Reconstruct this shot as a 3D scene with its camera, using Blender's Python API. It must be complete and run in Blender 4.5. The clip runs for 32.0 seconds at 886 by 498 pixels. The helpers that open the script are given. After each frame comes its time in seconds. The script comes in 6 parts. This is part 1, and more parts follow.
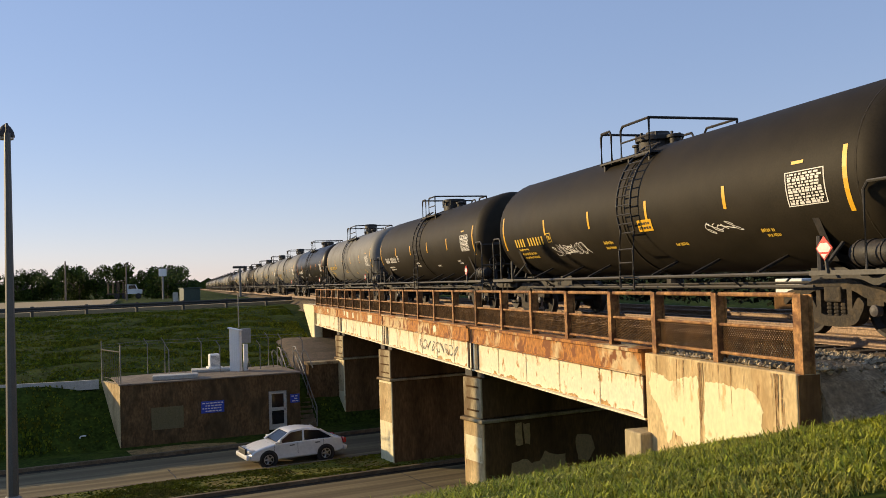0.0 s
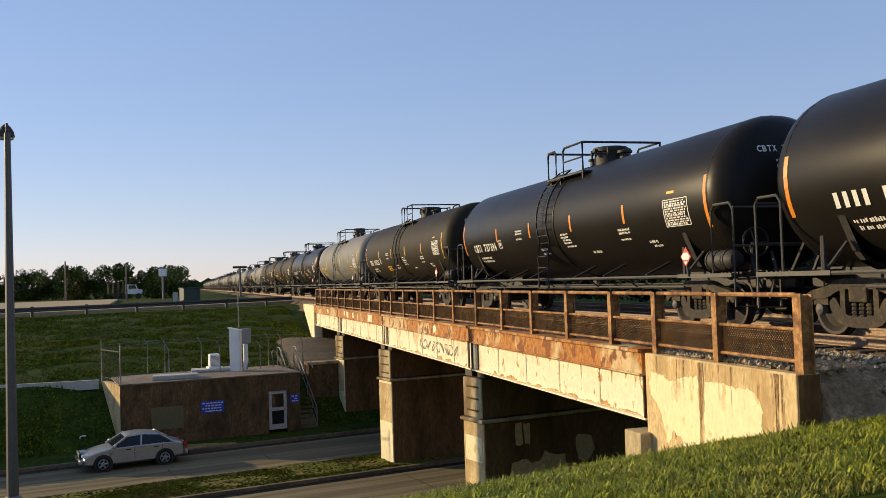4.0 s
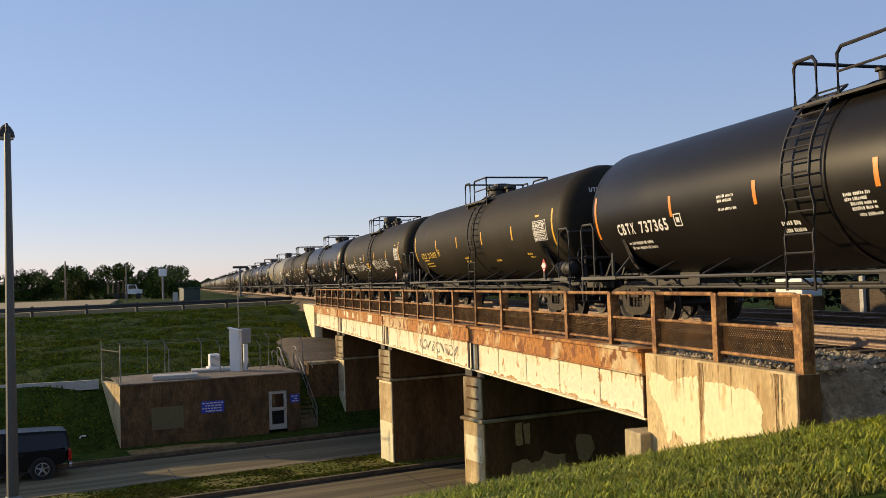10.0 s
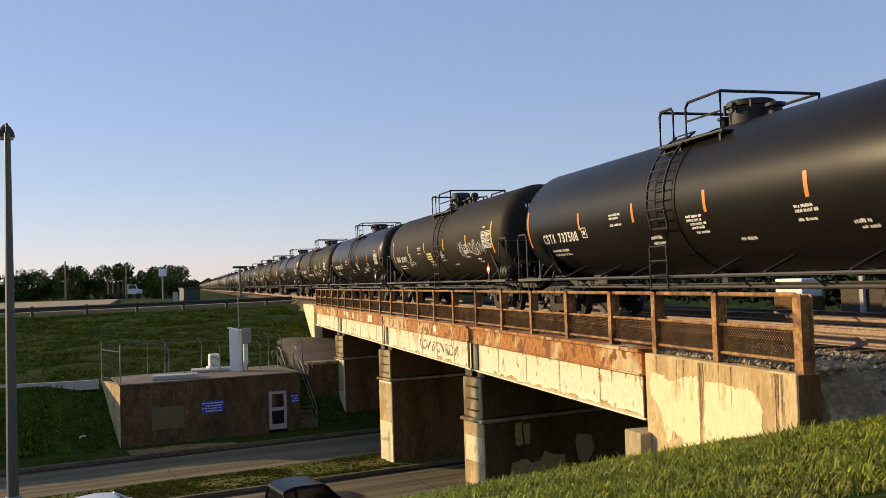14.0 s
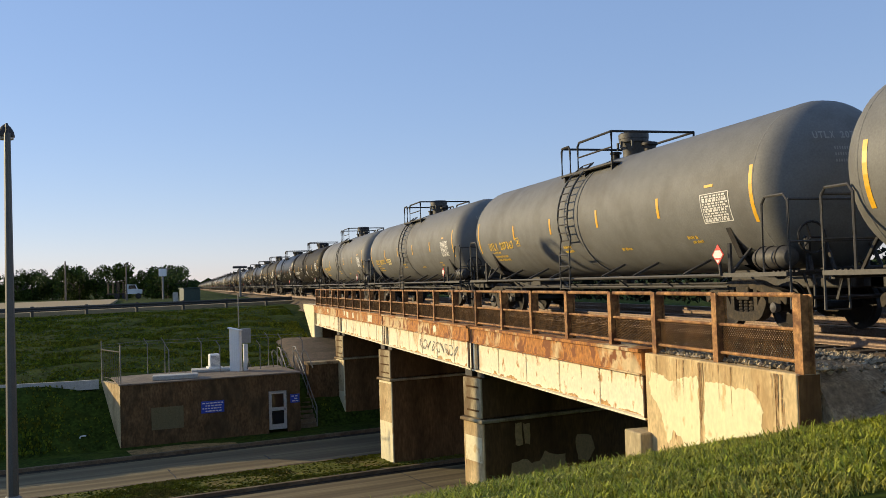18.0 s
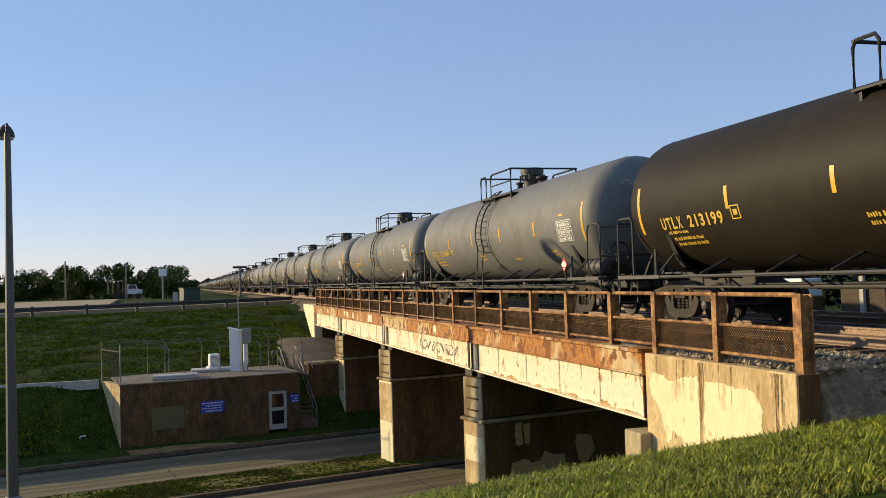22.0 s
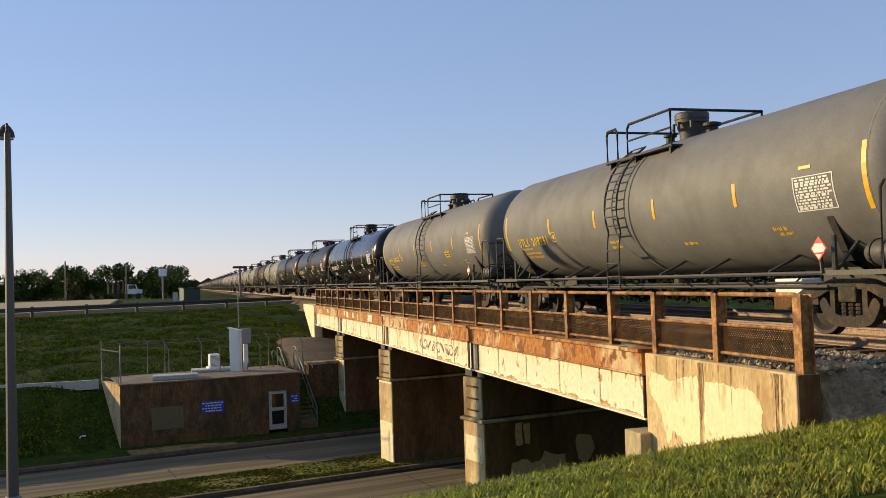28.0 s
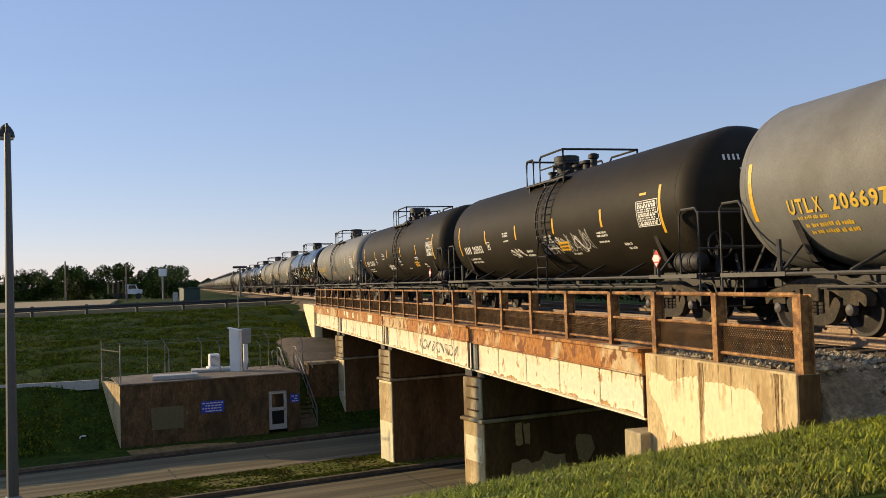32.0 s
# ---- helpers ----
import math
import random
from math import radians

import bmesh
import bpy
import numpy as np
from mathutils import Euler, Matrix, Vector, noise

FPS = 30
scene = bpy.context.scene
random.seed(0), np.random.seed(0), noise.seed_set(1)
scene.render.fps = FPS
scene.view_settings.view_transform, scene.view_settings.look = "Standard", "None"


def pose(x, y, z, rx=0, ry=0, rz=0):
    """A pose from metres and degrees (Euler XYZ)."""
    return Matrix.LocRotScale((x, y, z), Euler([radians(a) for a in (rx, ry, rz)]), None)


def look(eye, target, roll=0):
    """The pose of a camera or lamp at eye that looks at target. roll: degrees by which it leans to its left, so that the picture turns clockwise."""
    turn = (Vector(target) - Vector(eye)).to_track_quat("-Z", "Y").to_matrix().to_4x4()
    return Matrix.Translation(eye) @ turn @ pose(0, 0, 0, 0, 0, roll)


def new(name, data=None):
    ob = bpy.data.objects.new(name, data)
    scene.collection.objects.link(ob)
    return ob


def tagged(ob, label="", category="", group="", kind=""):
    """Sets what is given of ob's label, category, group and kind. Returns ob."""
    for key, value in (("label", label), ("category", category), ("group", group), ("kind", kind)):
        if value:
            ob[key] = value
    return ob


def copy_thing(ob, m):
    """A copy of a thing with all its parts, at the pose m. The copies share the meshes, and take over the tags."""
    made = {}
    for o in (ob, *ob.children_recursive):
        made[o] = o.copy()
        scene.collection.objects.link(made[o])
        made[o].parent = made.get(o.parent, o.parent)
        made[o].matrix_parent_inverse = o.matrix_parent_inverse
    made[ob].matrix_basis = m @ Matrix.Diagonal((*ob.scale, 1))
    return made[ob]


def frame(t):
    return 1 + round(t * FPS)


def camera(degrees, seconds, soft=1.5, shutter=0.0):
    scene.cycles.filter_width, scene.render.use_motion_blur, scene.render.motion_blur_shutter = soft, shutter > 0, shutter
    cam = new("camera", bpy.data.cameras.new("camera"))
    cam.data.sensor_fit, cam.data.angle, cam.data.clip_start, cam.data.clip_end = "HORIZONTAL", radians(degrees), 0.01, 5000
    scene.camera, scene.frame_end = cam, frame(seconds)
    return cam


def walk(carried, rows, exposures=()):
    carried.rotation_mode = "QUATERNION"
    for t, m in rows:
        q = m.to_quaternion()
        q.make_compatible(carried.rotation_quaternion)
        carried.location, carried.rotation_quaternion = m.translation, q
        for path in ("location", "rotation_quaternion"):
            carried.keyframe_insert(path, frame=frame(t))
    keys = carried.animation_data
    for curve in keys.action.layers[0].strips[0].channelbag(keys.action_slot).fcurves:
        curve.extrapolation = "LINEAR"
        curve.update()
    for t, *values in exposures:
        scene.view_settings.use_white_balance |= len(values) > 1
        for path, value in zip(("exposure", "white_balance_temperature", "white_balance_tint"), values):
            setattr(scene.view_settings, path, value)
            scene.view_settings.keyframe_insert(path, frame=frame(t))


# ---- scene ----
cam = camera(52.2, 32.0, soft=0.5)
EYE = (0.0, 0.0, 1.1)
VIEW = look(EYE, (0.2726351 * 50, 0.9615091 * 50, 1.1 + 0.0342101 * 50), -1.83)
walk(cam, [(0, VIEW), (32, VIEW)], [(0, -0.03, 6500, 14), (1, -0.03, 6500, 14), (2, -0.03, 6100, 10.5), (3, -0.03, 6350, 13), (6, -0.03, 6250, 11.5), (7, -0.03, 6350, 12), (9, -0.03, 6500, 14), (14.5, -0.03, 6500, 14), (16.5, -0.03, 6150, 11), (18, -0.03, 6050, 10), (21, -0.03, 6050, 10), (24, -0.03, 6100, 10.5), (25.5, -0.03, 6350, 12.5), (29, -0.03, 6400, 13), (30, -0.03, 6120, 10.5), (31, -0.03, 6400, 13), (32, -0.03, 6400, 13)])

# ---- light ----
SUN_FROM = Vector((-0.767, 0.591, 0.249)).normalized()
world = bpy.data.worlds.new("sky")
scene.world = world
world.use_nodes = True
wn = world.node_tree.nodes
sky = wn.new("ShaderNodeTexSky")
sky.sky_type = "NISHITA"
sky.sun_disc = False
sky.sun_elevation = math.asin(SUN_FROM.z)
sky.sun_rotation = math.atan2(SUN_FROM.x, SUN_FROM.y)
sky.air_density, sky.dust_density, sky.ozone_density = 1.0, 0.05, 3.0
wn["Background"].inputs["Strength"].default_value = 0.12
tone = wn.new("ShaderNodeMix")
tone.data_type, tone.blend_type = "RGBA", "MULTIPLY"
tone.inputs["Factor"].default_value = 1.0
tone.inputs[7].default_value = (3.75, 3.05, 3.2, 1)
world.node_tree.links.new(sky.outputs[0], tone.inputs[6])
haze = wn.new("ShaderNodeGamma")
haze.inputs["Gamma"].default_value = 0.68
veil = wn.new("ShaderNodeMix")
veil.data_type = "RGBA"
veil.inputs["Factor"].default_value = 0.38
veil.inputs[7].default_value = (3.2, 4.1, 5.75, 1)
depth = wn.new("ShaderNodeHueSaturation")
depth.inputs["Saturation"].default_value = 1.22
world.node_tree.links.new(tone.outputs[2], haze.inputs["Color"])
world.node_tree.links.new(haze.outputs[0], veil.inputs[6])
world.node_tree.links.new(veil.outputs[2], depth.inputs["Color"])
world.node_tree.links.new(depth.outputs[0], wn["Background"].inputs["Color"])
sun = new("sun", bpy.data.lights.new("sun", "SUN"))
sun.data.energy, sun.data.angle, sun.data.color = 5.6, radians(0.6), (1.0, 0.765, 0.41)
sun.matrix_world = look(SUN_FROM * 100, (0, 0, 0))


# ---- materials ----
def mat(name, base, rough=0.7, metal=0.0, vary=0.25, scale=3.0, second=None, amount=0.5, fine=40.0, bump=0.15, patch=0.5, coat=0.0, stretch=(1, 1, 1), edge=0.07, spec=0.5, island=0.0, third=None, rare=0.58):
    """A surface with two scales of colour change, a second colour in patches (stains, rust, dirt) and a fine relief."""
    m = bpy.data.materials.new(name)
    m.use_nodes = True
    n, l = m.node_tree.nodes, m.node_tree.links
    b = n["Principled BSDF"]
    b.inputs["Metallic"].default_value = metal
    b.inputs["Coat Weight"].default_value = coat
    b.inputs["Specular IOR Level"].default_value = spec
    co = n.new("ShaderNodeTexCoord")
    mp = n.new("ShaderNodeMapping")
    mp.inputs["Scale"].default_value = stretch
    l.new(co.outputs["Object"], mp.inputs["Vector"])
    big = n.new("ShaderNodeTexNoise")
    big.inputs["Scale"].default_value, big.inputs["Detail"].default_value, big.inputs["Roughness"].default_value = scale, 10, 0.62
    l.new(mp.outputs[0], big.inputs["Vector"])
    small = n.new("ShaderNodeTexNoise")
    small.inputs["Scale"].default_value, small.inputs["Detail"].default_value = fine, 4
    l.new(mp.outputs[0], small.inputs["Vector"])
    lo = [c * (1 - vary) for c in base]
    hi = [min(1, c * (1 + vary)) for c in base]
    r1 = n.new("ShaderNodeValToRGB")
    r1.color_ramp.elements[0].position, r1.color_ramp.elements[1].position = 0.3, 0.7
    r1.color_ramp.elements[0].color, r1.color_ramp.elements[1].color = (*lo, 1), (*hi, 1)
    l.new(small.outputs["Fac"], r1.inputs[0])
    colour = r1.outputs[0]
    if second:
        r2 = n.new("ShaderNodeValToRGB")
        r2.color_ramp.elements[0].position, r2.color_ramp.elements[1].position = patch - edge, patch + edge
        r2.color_ramp.elements[0].color, r2.color_ramp.elements[1].color = (0, 0, 0, 1), (amount, amount, amount, 1)
        l.new(big.outputs["Fac"], r2.inputs[0])
        mx = n.new("ShaderNodeMix")
        mx.data_type = "RGBA"
        l.new(r2.outputs[0], mx.inputs["Factor"])
        l.new(colour, mx.inputs[6])
        mx.inputs[7].default_value = (*second, 1)
        colour = mx.outputs[2]
    mid = n.new("ShaderNodeTexNoise")
    mid.inputs["Scale"].default_value, mid.inputs["Detail"].default_value = scale * 4.3, 8
    l.new(mp.outputs[0], mid.inputs["Vector"])
    if third:
        r4 = n.new("ShaderNodeValToRGB")
        r4.color_ramp.elements[0].position, r4.color_ramp.elements[1].position = rare - 0.03, rare + 0.05
        l.new(mid.outputs["Fac"], r4.inputs[0])
        m3 = n.new("ShaderNodeMix")
        m3.data_type = "RGBA"
        l.new(r4.outputs[0], m3.inputs["Factor"])
        l.new(colour, m3.inputs[6])
        m3.inputs[7].default_value = (*third, 1)
        colour = m3.outputs[2]
    r3 = n.new("ShaderNodeValToRGB")
    r3.color_ramp.elements[0].position, r3.color_ramp.elements[1].position = 0.3, 0.7
    low = 1 - min(0.5, 1.3 * vary)
    r3.color_ramp.elements[0].color, r3.color_ramp.elements[1].color = (low, low, low, 1), (1, 1, 1, 1)
    l.new(mid.outputs["Fac"], r3.inputs[0])
    grime = n.new("ShaderNodeMix")
    grime.data_type, grime.blend_type = "RGBA", "MULTIPLY"
    grime.inputs["Factor"].default_value = 1.0
    l.new(colour, grime.inputs[6])
    l.new(r3.outputs[0], grime.inputs[7])
    colour = grime.outputs[2]
    if island:
        geo = n.new("ShaderNodeNewGeometry")
        ri = n.new("ShaderNodeMapRange")
        ri.inputs[3].default_value, ri.inputs[4].default_value = 1 - island, 1 + island
        l.new(geo.outputs["Random Per Island"], ri.inputs[0])
        each = n.new("ShaderNodeMix")
        each.data_type, each.blend_type = "RGBA", "MULTIPLY"
        each.inputs["Factor"].default_value = 1.0
        l.new(colour, each.inputs[6])
        l.new(ri.outputs[0], each.inputs[7])
        colour = each.outputs[2]
    l.new(colour, b.inputs["Base Color"])
    rr = n.new("ShaderNodeMapRange")
    rr.inputs[3].default_value, rr.inputs[4].default_value = max(0.02, rough - 0.1), min(1, rough + 0.1)
    l.new(big.outputs["Fac"], rr.inputs[0])
    l.new(rr.outputs[0], b.inputs["Roughness"])
    if bump:
        bp = n.new("ShaderNodeBump")
        bp.inputs["Strength"].default_value, bp.inputs["Distance"].default_value = bump, 0.02
        l.new(small.outputs["Fac"], bp.inputs["Height"])
        l.new(bp.outputs[0], b.inputs["Normal"])
    return m


def plain(name, base, rough=0.5, metal=0.0):
    return mat(name, base, rough, metal, vary=0.08, scale=2, bump=0.0, fine=15)


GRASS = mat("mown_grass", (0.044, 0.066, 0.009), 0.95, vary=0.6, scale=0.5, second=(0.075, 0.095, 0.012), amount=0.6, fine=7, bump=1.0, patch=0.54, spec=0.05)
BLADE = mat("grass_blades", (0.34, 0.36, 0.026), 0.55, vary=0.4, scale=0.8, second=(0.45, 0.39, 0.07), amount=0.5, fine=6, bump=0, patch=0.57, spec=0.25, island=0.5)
CONCRETE = mat("weathered_concrete", (0.48, 0.39, 0.23), 0.85, vary=0.2, scale=1.3, second=(0.18, 0.11, 0.055), amount=0.8, fine=22, bump=0.25, patch=0.55, stretch=(1, 1, 0.35), spec=0.12)
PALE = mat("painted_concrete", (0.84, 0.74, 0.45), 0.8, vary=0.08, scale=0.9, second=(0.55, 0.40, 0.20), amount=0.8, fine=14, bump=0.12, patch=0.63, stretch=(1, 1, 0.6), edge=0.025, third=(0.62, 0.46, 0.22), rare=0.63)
GIRDER = mat("faded_white_girder_paint", (0.82, 0.735, 0.52), 0.7, vary=0.10, scale=0.9, second=(0.50, 0.29, 0.10), amount=0.7, fine=14, bump=0.10, patch=0.63, stretch=(1, 1, 0.8), edge=0.05, third=(0.42, 0.22, 0.07), rare=0.63)
RUST = mat("rusted_steel", (0.56, 0.225, 0.04), 0.85, vary=0.4, scale=0.9, second=(0.82, 0.64, 0.35), amount=0.9, fine=16, bump=0.3, patch=0.53, edge=0.04, stretch=(1, 0.9, 0.7), third=(0.22, 0.075, 0.018), rare=0.565)
STAIN = mat("rust_stained_paint", (0.56, 0.34, 0.12), 0.85, vary=0.3, scale=4, second=(0.30, 0.14, 0.04), amount=0.7, fine=20, bump=0.1, patch=0.55)
DARKRUST = mat("dark_scaled_rust", (0.055, 0.028, 0.014), 0.9, vary=0.4, scale=3, second=(0.13, 0.06, 0.02), amount=0.7, fine=20, bump=0.3, patch=0.56)
RAILRUST = mat("rusted_railing", (0.50, 0.25, 0.08), 0.8, vary=0.35, scale=3, second=(0.17, 0.065, 0.022), amount=0.85, fine=18, bump=0.25, patch=0.51)
MESHMAT = mat("rusty_mesh_panel", (0.12, 0.066, 0.026), 0.9, vary=0.5, scale=3, second=(0.055, 0.032, 0.016), amount=0.7, fine=60, bump=0.3, spec=0.1)
# stained concrete, its base colour darkened for surfaces out of the sun
DARKCON = mat("shade_dark_stained_concrete", (0.22, 0.12, 0.048), 0.9, vary=0.3, scale=0.6, second=(0.10, 0.058, 0.025), amount=0.85, fine=14, bump=0.3, patch=0.5, stretch=(1, 1, 0.3), spec=0.12)
ASPHALT = mat("worn_road", (0.26, 0.21, 0.115), 0.9, vary=0.2, scale=1.3, second=(0.13, 0.10, 0.06), amount=0.8, fine=26, bump=0.25, patch=0.5, stretch=(0.03, 1, 1), spec=0.12)
KERB = mat("kerb_concrete", (0.22, 0.165, 0.10), 0.9, vary=0.25, scale=1, second=(0.09, 0.066, 0.04), amount=0.5, fine=25, patch=0.52, spec=0.12)
PAVE = mat("upper_road_concrete", (0.42, 0.32, 0.18), 0.9, vary=0.1, scale=0.4, fine=10, bump=0.1, spec=0.12)
DRYGRASS = mat("dry_median_grass", (0.15, 0.155, 0.02), 0.95, vary=0.5, scale=0.7, second=(0.27, 0.185, 0.065), amount=0.7, fine=9, bump=0.9, patch=0.54, spec=0.12)
BALLAST = mat("ballast_stone", (0.42, 0.34, 0.22), 0.95, vary=0.55, scale=3, fine=9, bump=1.0, spec=0.2, island=0.6)
EARTH = mat("bare_track_earth", (0.46, 0.34, 0.20), 0.95, vary=0.35, scale=2.5, second=(0.27, 0.19, 0.11), amount=0.7, fine=30, bump=0.6, spec=0.1)
BAREEARTH = mat("trodden_orange_earth", (0.40, 0.25, 0.10), 0.95, vary=0.35, scale=2.5, second=(0.15, 0.12, 0.04), amount=0.8, fine=30, bump=0.6, patch=0.54, spec=0.1)
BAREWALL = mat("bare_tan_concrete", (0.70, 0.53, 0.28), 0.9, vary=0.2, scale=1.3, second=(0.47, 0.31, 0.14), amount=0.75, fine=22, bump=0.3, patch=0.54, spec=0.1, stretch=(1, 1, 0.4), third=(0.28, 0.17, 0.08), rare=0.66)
BED = mat("dusty_track_bed", (0.22, 0.165, 0.10), 0.95, vary=0.5, scale=3, second=(0.11, 0.08, 0.05), amount=0.6, fine=9, bump=1.0, spec=0.1)
TIMBER = mat("old_timber", (0.095, 0.066, 0.042), 0.9, vary=0.35, scale=2, fine=25, bump=0.4, stretch=(3, 0.4, 3))
STEEL = mat("rail_steel", (0.32, 0.22, 0.15), 0.6, 0.3, vary=0.3, scale=4, fine=25)
GALV = mat("galvanised_steel", (0.24, 0.23, 0.21), 0.6, 0.2, vary=0.15, scale=4, fine=30, bump=0.05)
POLE = mat("weathered_pole_steel", (0.12, 0.115, 0.10), 0.6, 0.2, vary=0.15, scale=4, fine=30, bump=0.05)
# far darker than GALV: the guardrail's shaded near side put into the colour
RAILDARK = mat("weathered_shade_dark_steel", (0.085, 0.08, 0.07), 0.7, 0.1, vary=0.2, scale=3, fine=20, spec=0.2)
WHITE = mat("white_paint", (0.78, 0.78, 0.75), 0.5, vary=0.06, scale=3, fine=20, bump=0.05)
BLACKM = mat("black_steel", (0.022, 0.020, 0.019), 0.65, 0.0, vary=0.4, scale=4, second=(0.07, 0.05, 0.035), amount=0.6, fine=25, bump=0.2, patch=0.55)
TRUCK = mat("dusty_truck_steel", (0.040, 0.030, 0.018), 0.85, 0.0, vary=0.4, scale=4, second=(0.11, 0.08, 0.045), amount=0.7, fine=25, bump=0.3, patch=0.54)
WHEELM = mat("wheel_steel", (0.026, 0.019, 0.015), 0.6, 0.2, vary=0.3, scale=4, fine=25, bump=0.1)
SILL = mat("sill_grey", (0.07, 0.064, 0.056), 0.6, 0.0, vary=0.2, scale=3, fine=20, bump=0.05)
HUB = plain("bearing_steel", (0.10, 0.09, 0.085), 0.6)
YELLOW = plain("yellow_reflective", (0.80, 0.44, 0.02), 0.4)
ORANGE = plain("orange_reflective", (0.72, 0.24, 0.015), 0.4)
TEXTW = plain("white_lettering", (0.75, 0.73, 0.68), 0.6)
CREAM = plain("cream_plate", (0.78, 0.64, 0.30), 0.5)
# lettering colour dimmed for the unlit tank ends of the grey cars
FAINT = plain("shade_dimmed_lettering", (0.32, 0.31, 0.28), 0.7)
TEXTY = plain("yellow_lettering", (0.70, 0.45, 0.04), 0.6)
RED = plain("red_placard", (0.65, 0.03, 0.02), 0.5)
TANK = {
    "grey": mat("dusty_grey_tank_paint", (0.185, 0.184, 0.173), 0.6, vary=0.11, scale=0.6, second=(0.13, 0.122, 0.108), amount=0.6, fine=30, bump=0.05, patch=0.55, spec=0.25),
    "brown": mat("faded_black_brown_tank_paint", (0.0245, 0.0195, 0.0115), 0.6, vary=0.2, scale=0.5, second=(0.036, 0.028, 0.018), amount=0.6, fine=30, bump=0.05, patch=0.53, spec=0.13),
    "gloss": mat("shiny_black_tank_paint", (0.006, 0.006, 0.006), 0.22, vary=0.15, scale=0.5, fine=8, bump=0.01, spec=0.35),
    "black": mat("glossy_black_tank_paint", (0.013, 0.011, 0.009), 0.38, vary=0.15, scale=0.5, second=(0.018, 0.016, 0.014), amount=0.4, fine=30, bump=0.03, patch=0.58, spec=0.15),
}


# ---- building helpers ----
def part(name, bm, material, parent=None, label="", smooth=False):
    me = bpy.data.meshes.new(name)
    bm.to_mesh(me)
    bm.free()
    me.materials.append(material)
    if smooth:
        for p in me.polygons:
            p.use_smooth = True
    ob = new(name, me)
    if parent:
        ob.parent = parent
    if label:
        ob["label"] = label
    return ob


def thing(name, label, category, group="", at=None):
    ob = tagged(new(name), label, category, group)
    if at is not None:
        ob.matrix_basis = at
    return ob


def box(bm, a, b, turn=0.0, about=None):
    """A box from corner a to corner b, turned about z."""
    (x0, y0, z0), (x1, y1, z1) = a, b
    vs = [bm.verts.new((x, y, z)) for z in (z0, z1) for x, y in ((x0, y0), (x1, y0), (x1, y1), (x0, y1))]
    for f in ((3, 2, 1, 0), (4, 5, 6, 7), (0, 1, 5, 4), (1, 2, 6, 5), (2, 3, 7, 6), (3, 0, 4, 7)):
        bm.faces.new([vs[i] for i in f])
    if turn:
        bmesh.ops.rotate(bm, verts=vs, cent=about or (0, 0, 0), matrix=Matrix.Rotation(radians(turn), 3, "Z"))
    return vs


def soft_box(bm, a, b, r=0.02):
    vs = box(bm, a, b)
    es = list({e for v in vs for e in v.link_edges})
    bmesh.ops.bevel(bm, geom=es, offset=r, segments=2, affect="EDGES", profile=0.5)


def tube(bm, pts, r, n=8, cap=True):
    """A round bar along points."""
    pts = [Vector(p) for p in pts]
    rings = []
    for i, p in enumerate(pts):
        d = (pts[min(i + 1, len(pts) - 1)] - pts[max(i - 1, 0)]).normalized()
        q = d.to_track_quat("Z", "Y")
        rings.append([bm.verts.new(p + q @ Vector((r * math.cos(2 * math.pi * k / n), r * math.sin(2 * math.pi * k / n), 0))) for k in range(n)])
    for a, b in zip(rings, rings[1:]):
        for k in range(n):
            bm.faces.new((a[k], a[(k + 1) % n], b[(k + 1) % n], b[k]))
    if cap:
        bm.faces.new(rings[0][::-1])
        bm.faces.new(rings[-1])


def lathe(bm, prof, n=32, axis="y", at=(0, 0, 0)):
    """A turned solid: prof holds (radius, along)."""
    at = Vector(at)
    rings = []
    for r, h in prof:
        ring = []
        for k in range(n):
            a = 2 * math.pi * k / n
            c, s = r * math.cos(a), r * math.sin(a)
            v = {"y": (c, h, s), "z": (c, s, h), "x": (h, c, s)}[axis]
            ring.append(bm.verts.new(at + Vector(v)))
        rings.append(ring)
    for a, b in zip(rings, rings[1:]):
        for k in range(n):
            bm.faces.new((a[k], a[(k + 1) % n], b[(k + 1) % n], b[k]))
    bm.faces.new(rings[0])
    bm.faces.new(rings[-1])
    bmesh.ops.recalc_face_normals(bm, faces=bm.faces[:])


def prism(bm, outline, lo, hi, axis="y"):
    """An outline of (p, q) points pushed from lo to hi along an axis: y -> (x, z), x -> (y, z), z -> (x, y)."""
    place = {"y": lambda p, q, w: (p, w, q), "x": lambda p, q, w: (w, p, q), "z": lambda p, q, w: (p, q, w)}[axis]
    a = [bm.verts.new(place(p, q, lo)) for p, q in outline]
    b = [bm.verts.new(place(p, q, hi)) for p, q in outline]
    n = len(outline)
    fs = [bm.faces.new(a), bm.faces.new(b[::-1])]
    fs += [bm.faces.new((a[i], b[i], b[(i + 1) % n], a[(i + 1) % n])) for i in range(n)]
    bmesh.ops.recalc_face_normals(bm, faces=fs)


# ---- the ground ----
SKEW = radians(12)
CS, SN = math.cos(SKEW), math.sin(SKEW)
ROAD_Z = -6.25


def to_uv(x, y):
    return x * CS + y * SN, -x * SN + y * CS


def to_xy(u, v):
    return u * CS - v * SN, u * SN + v * CS


def smooth(a, b, t):
    t = min(1, max(0, (t - a) / (b - a)))
    return t * t * (3 - 2 * t)


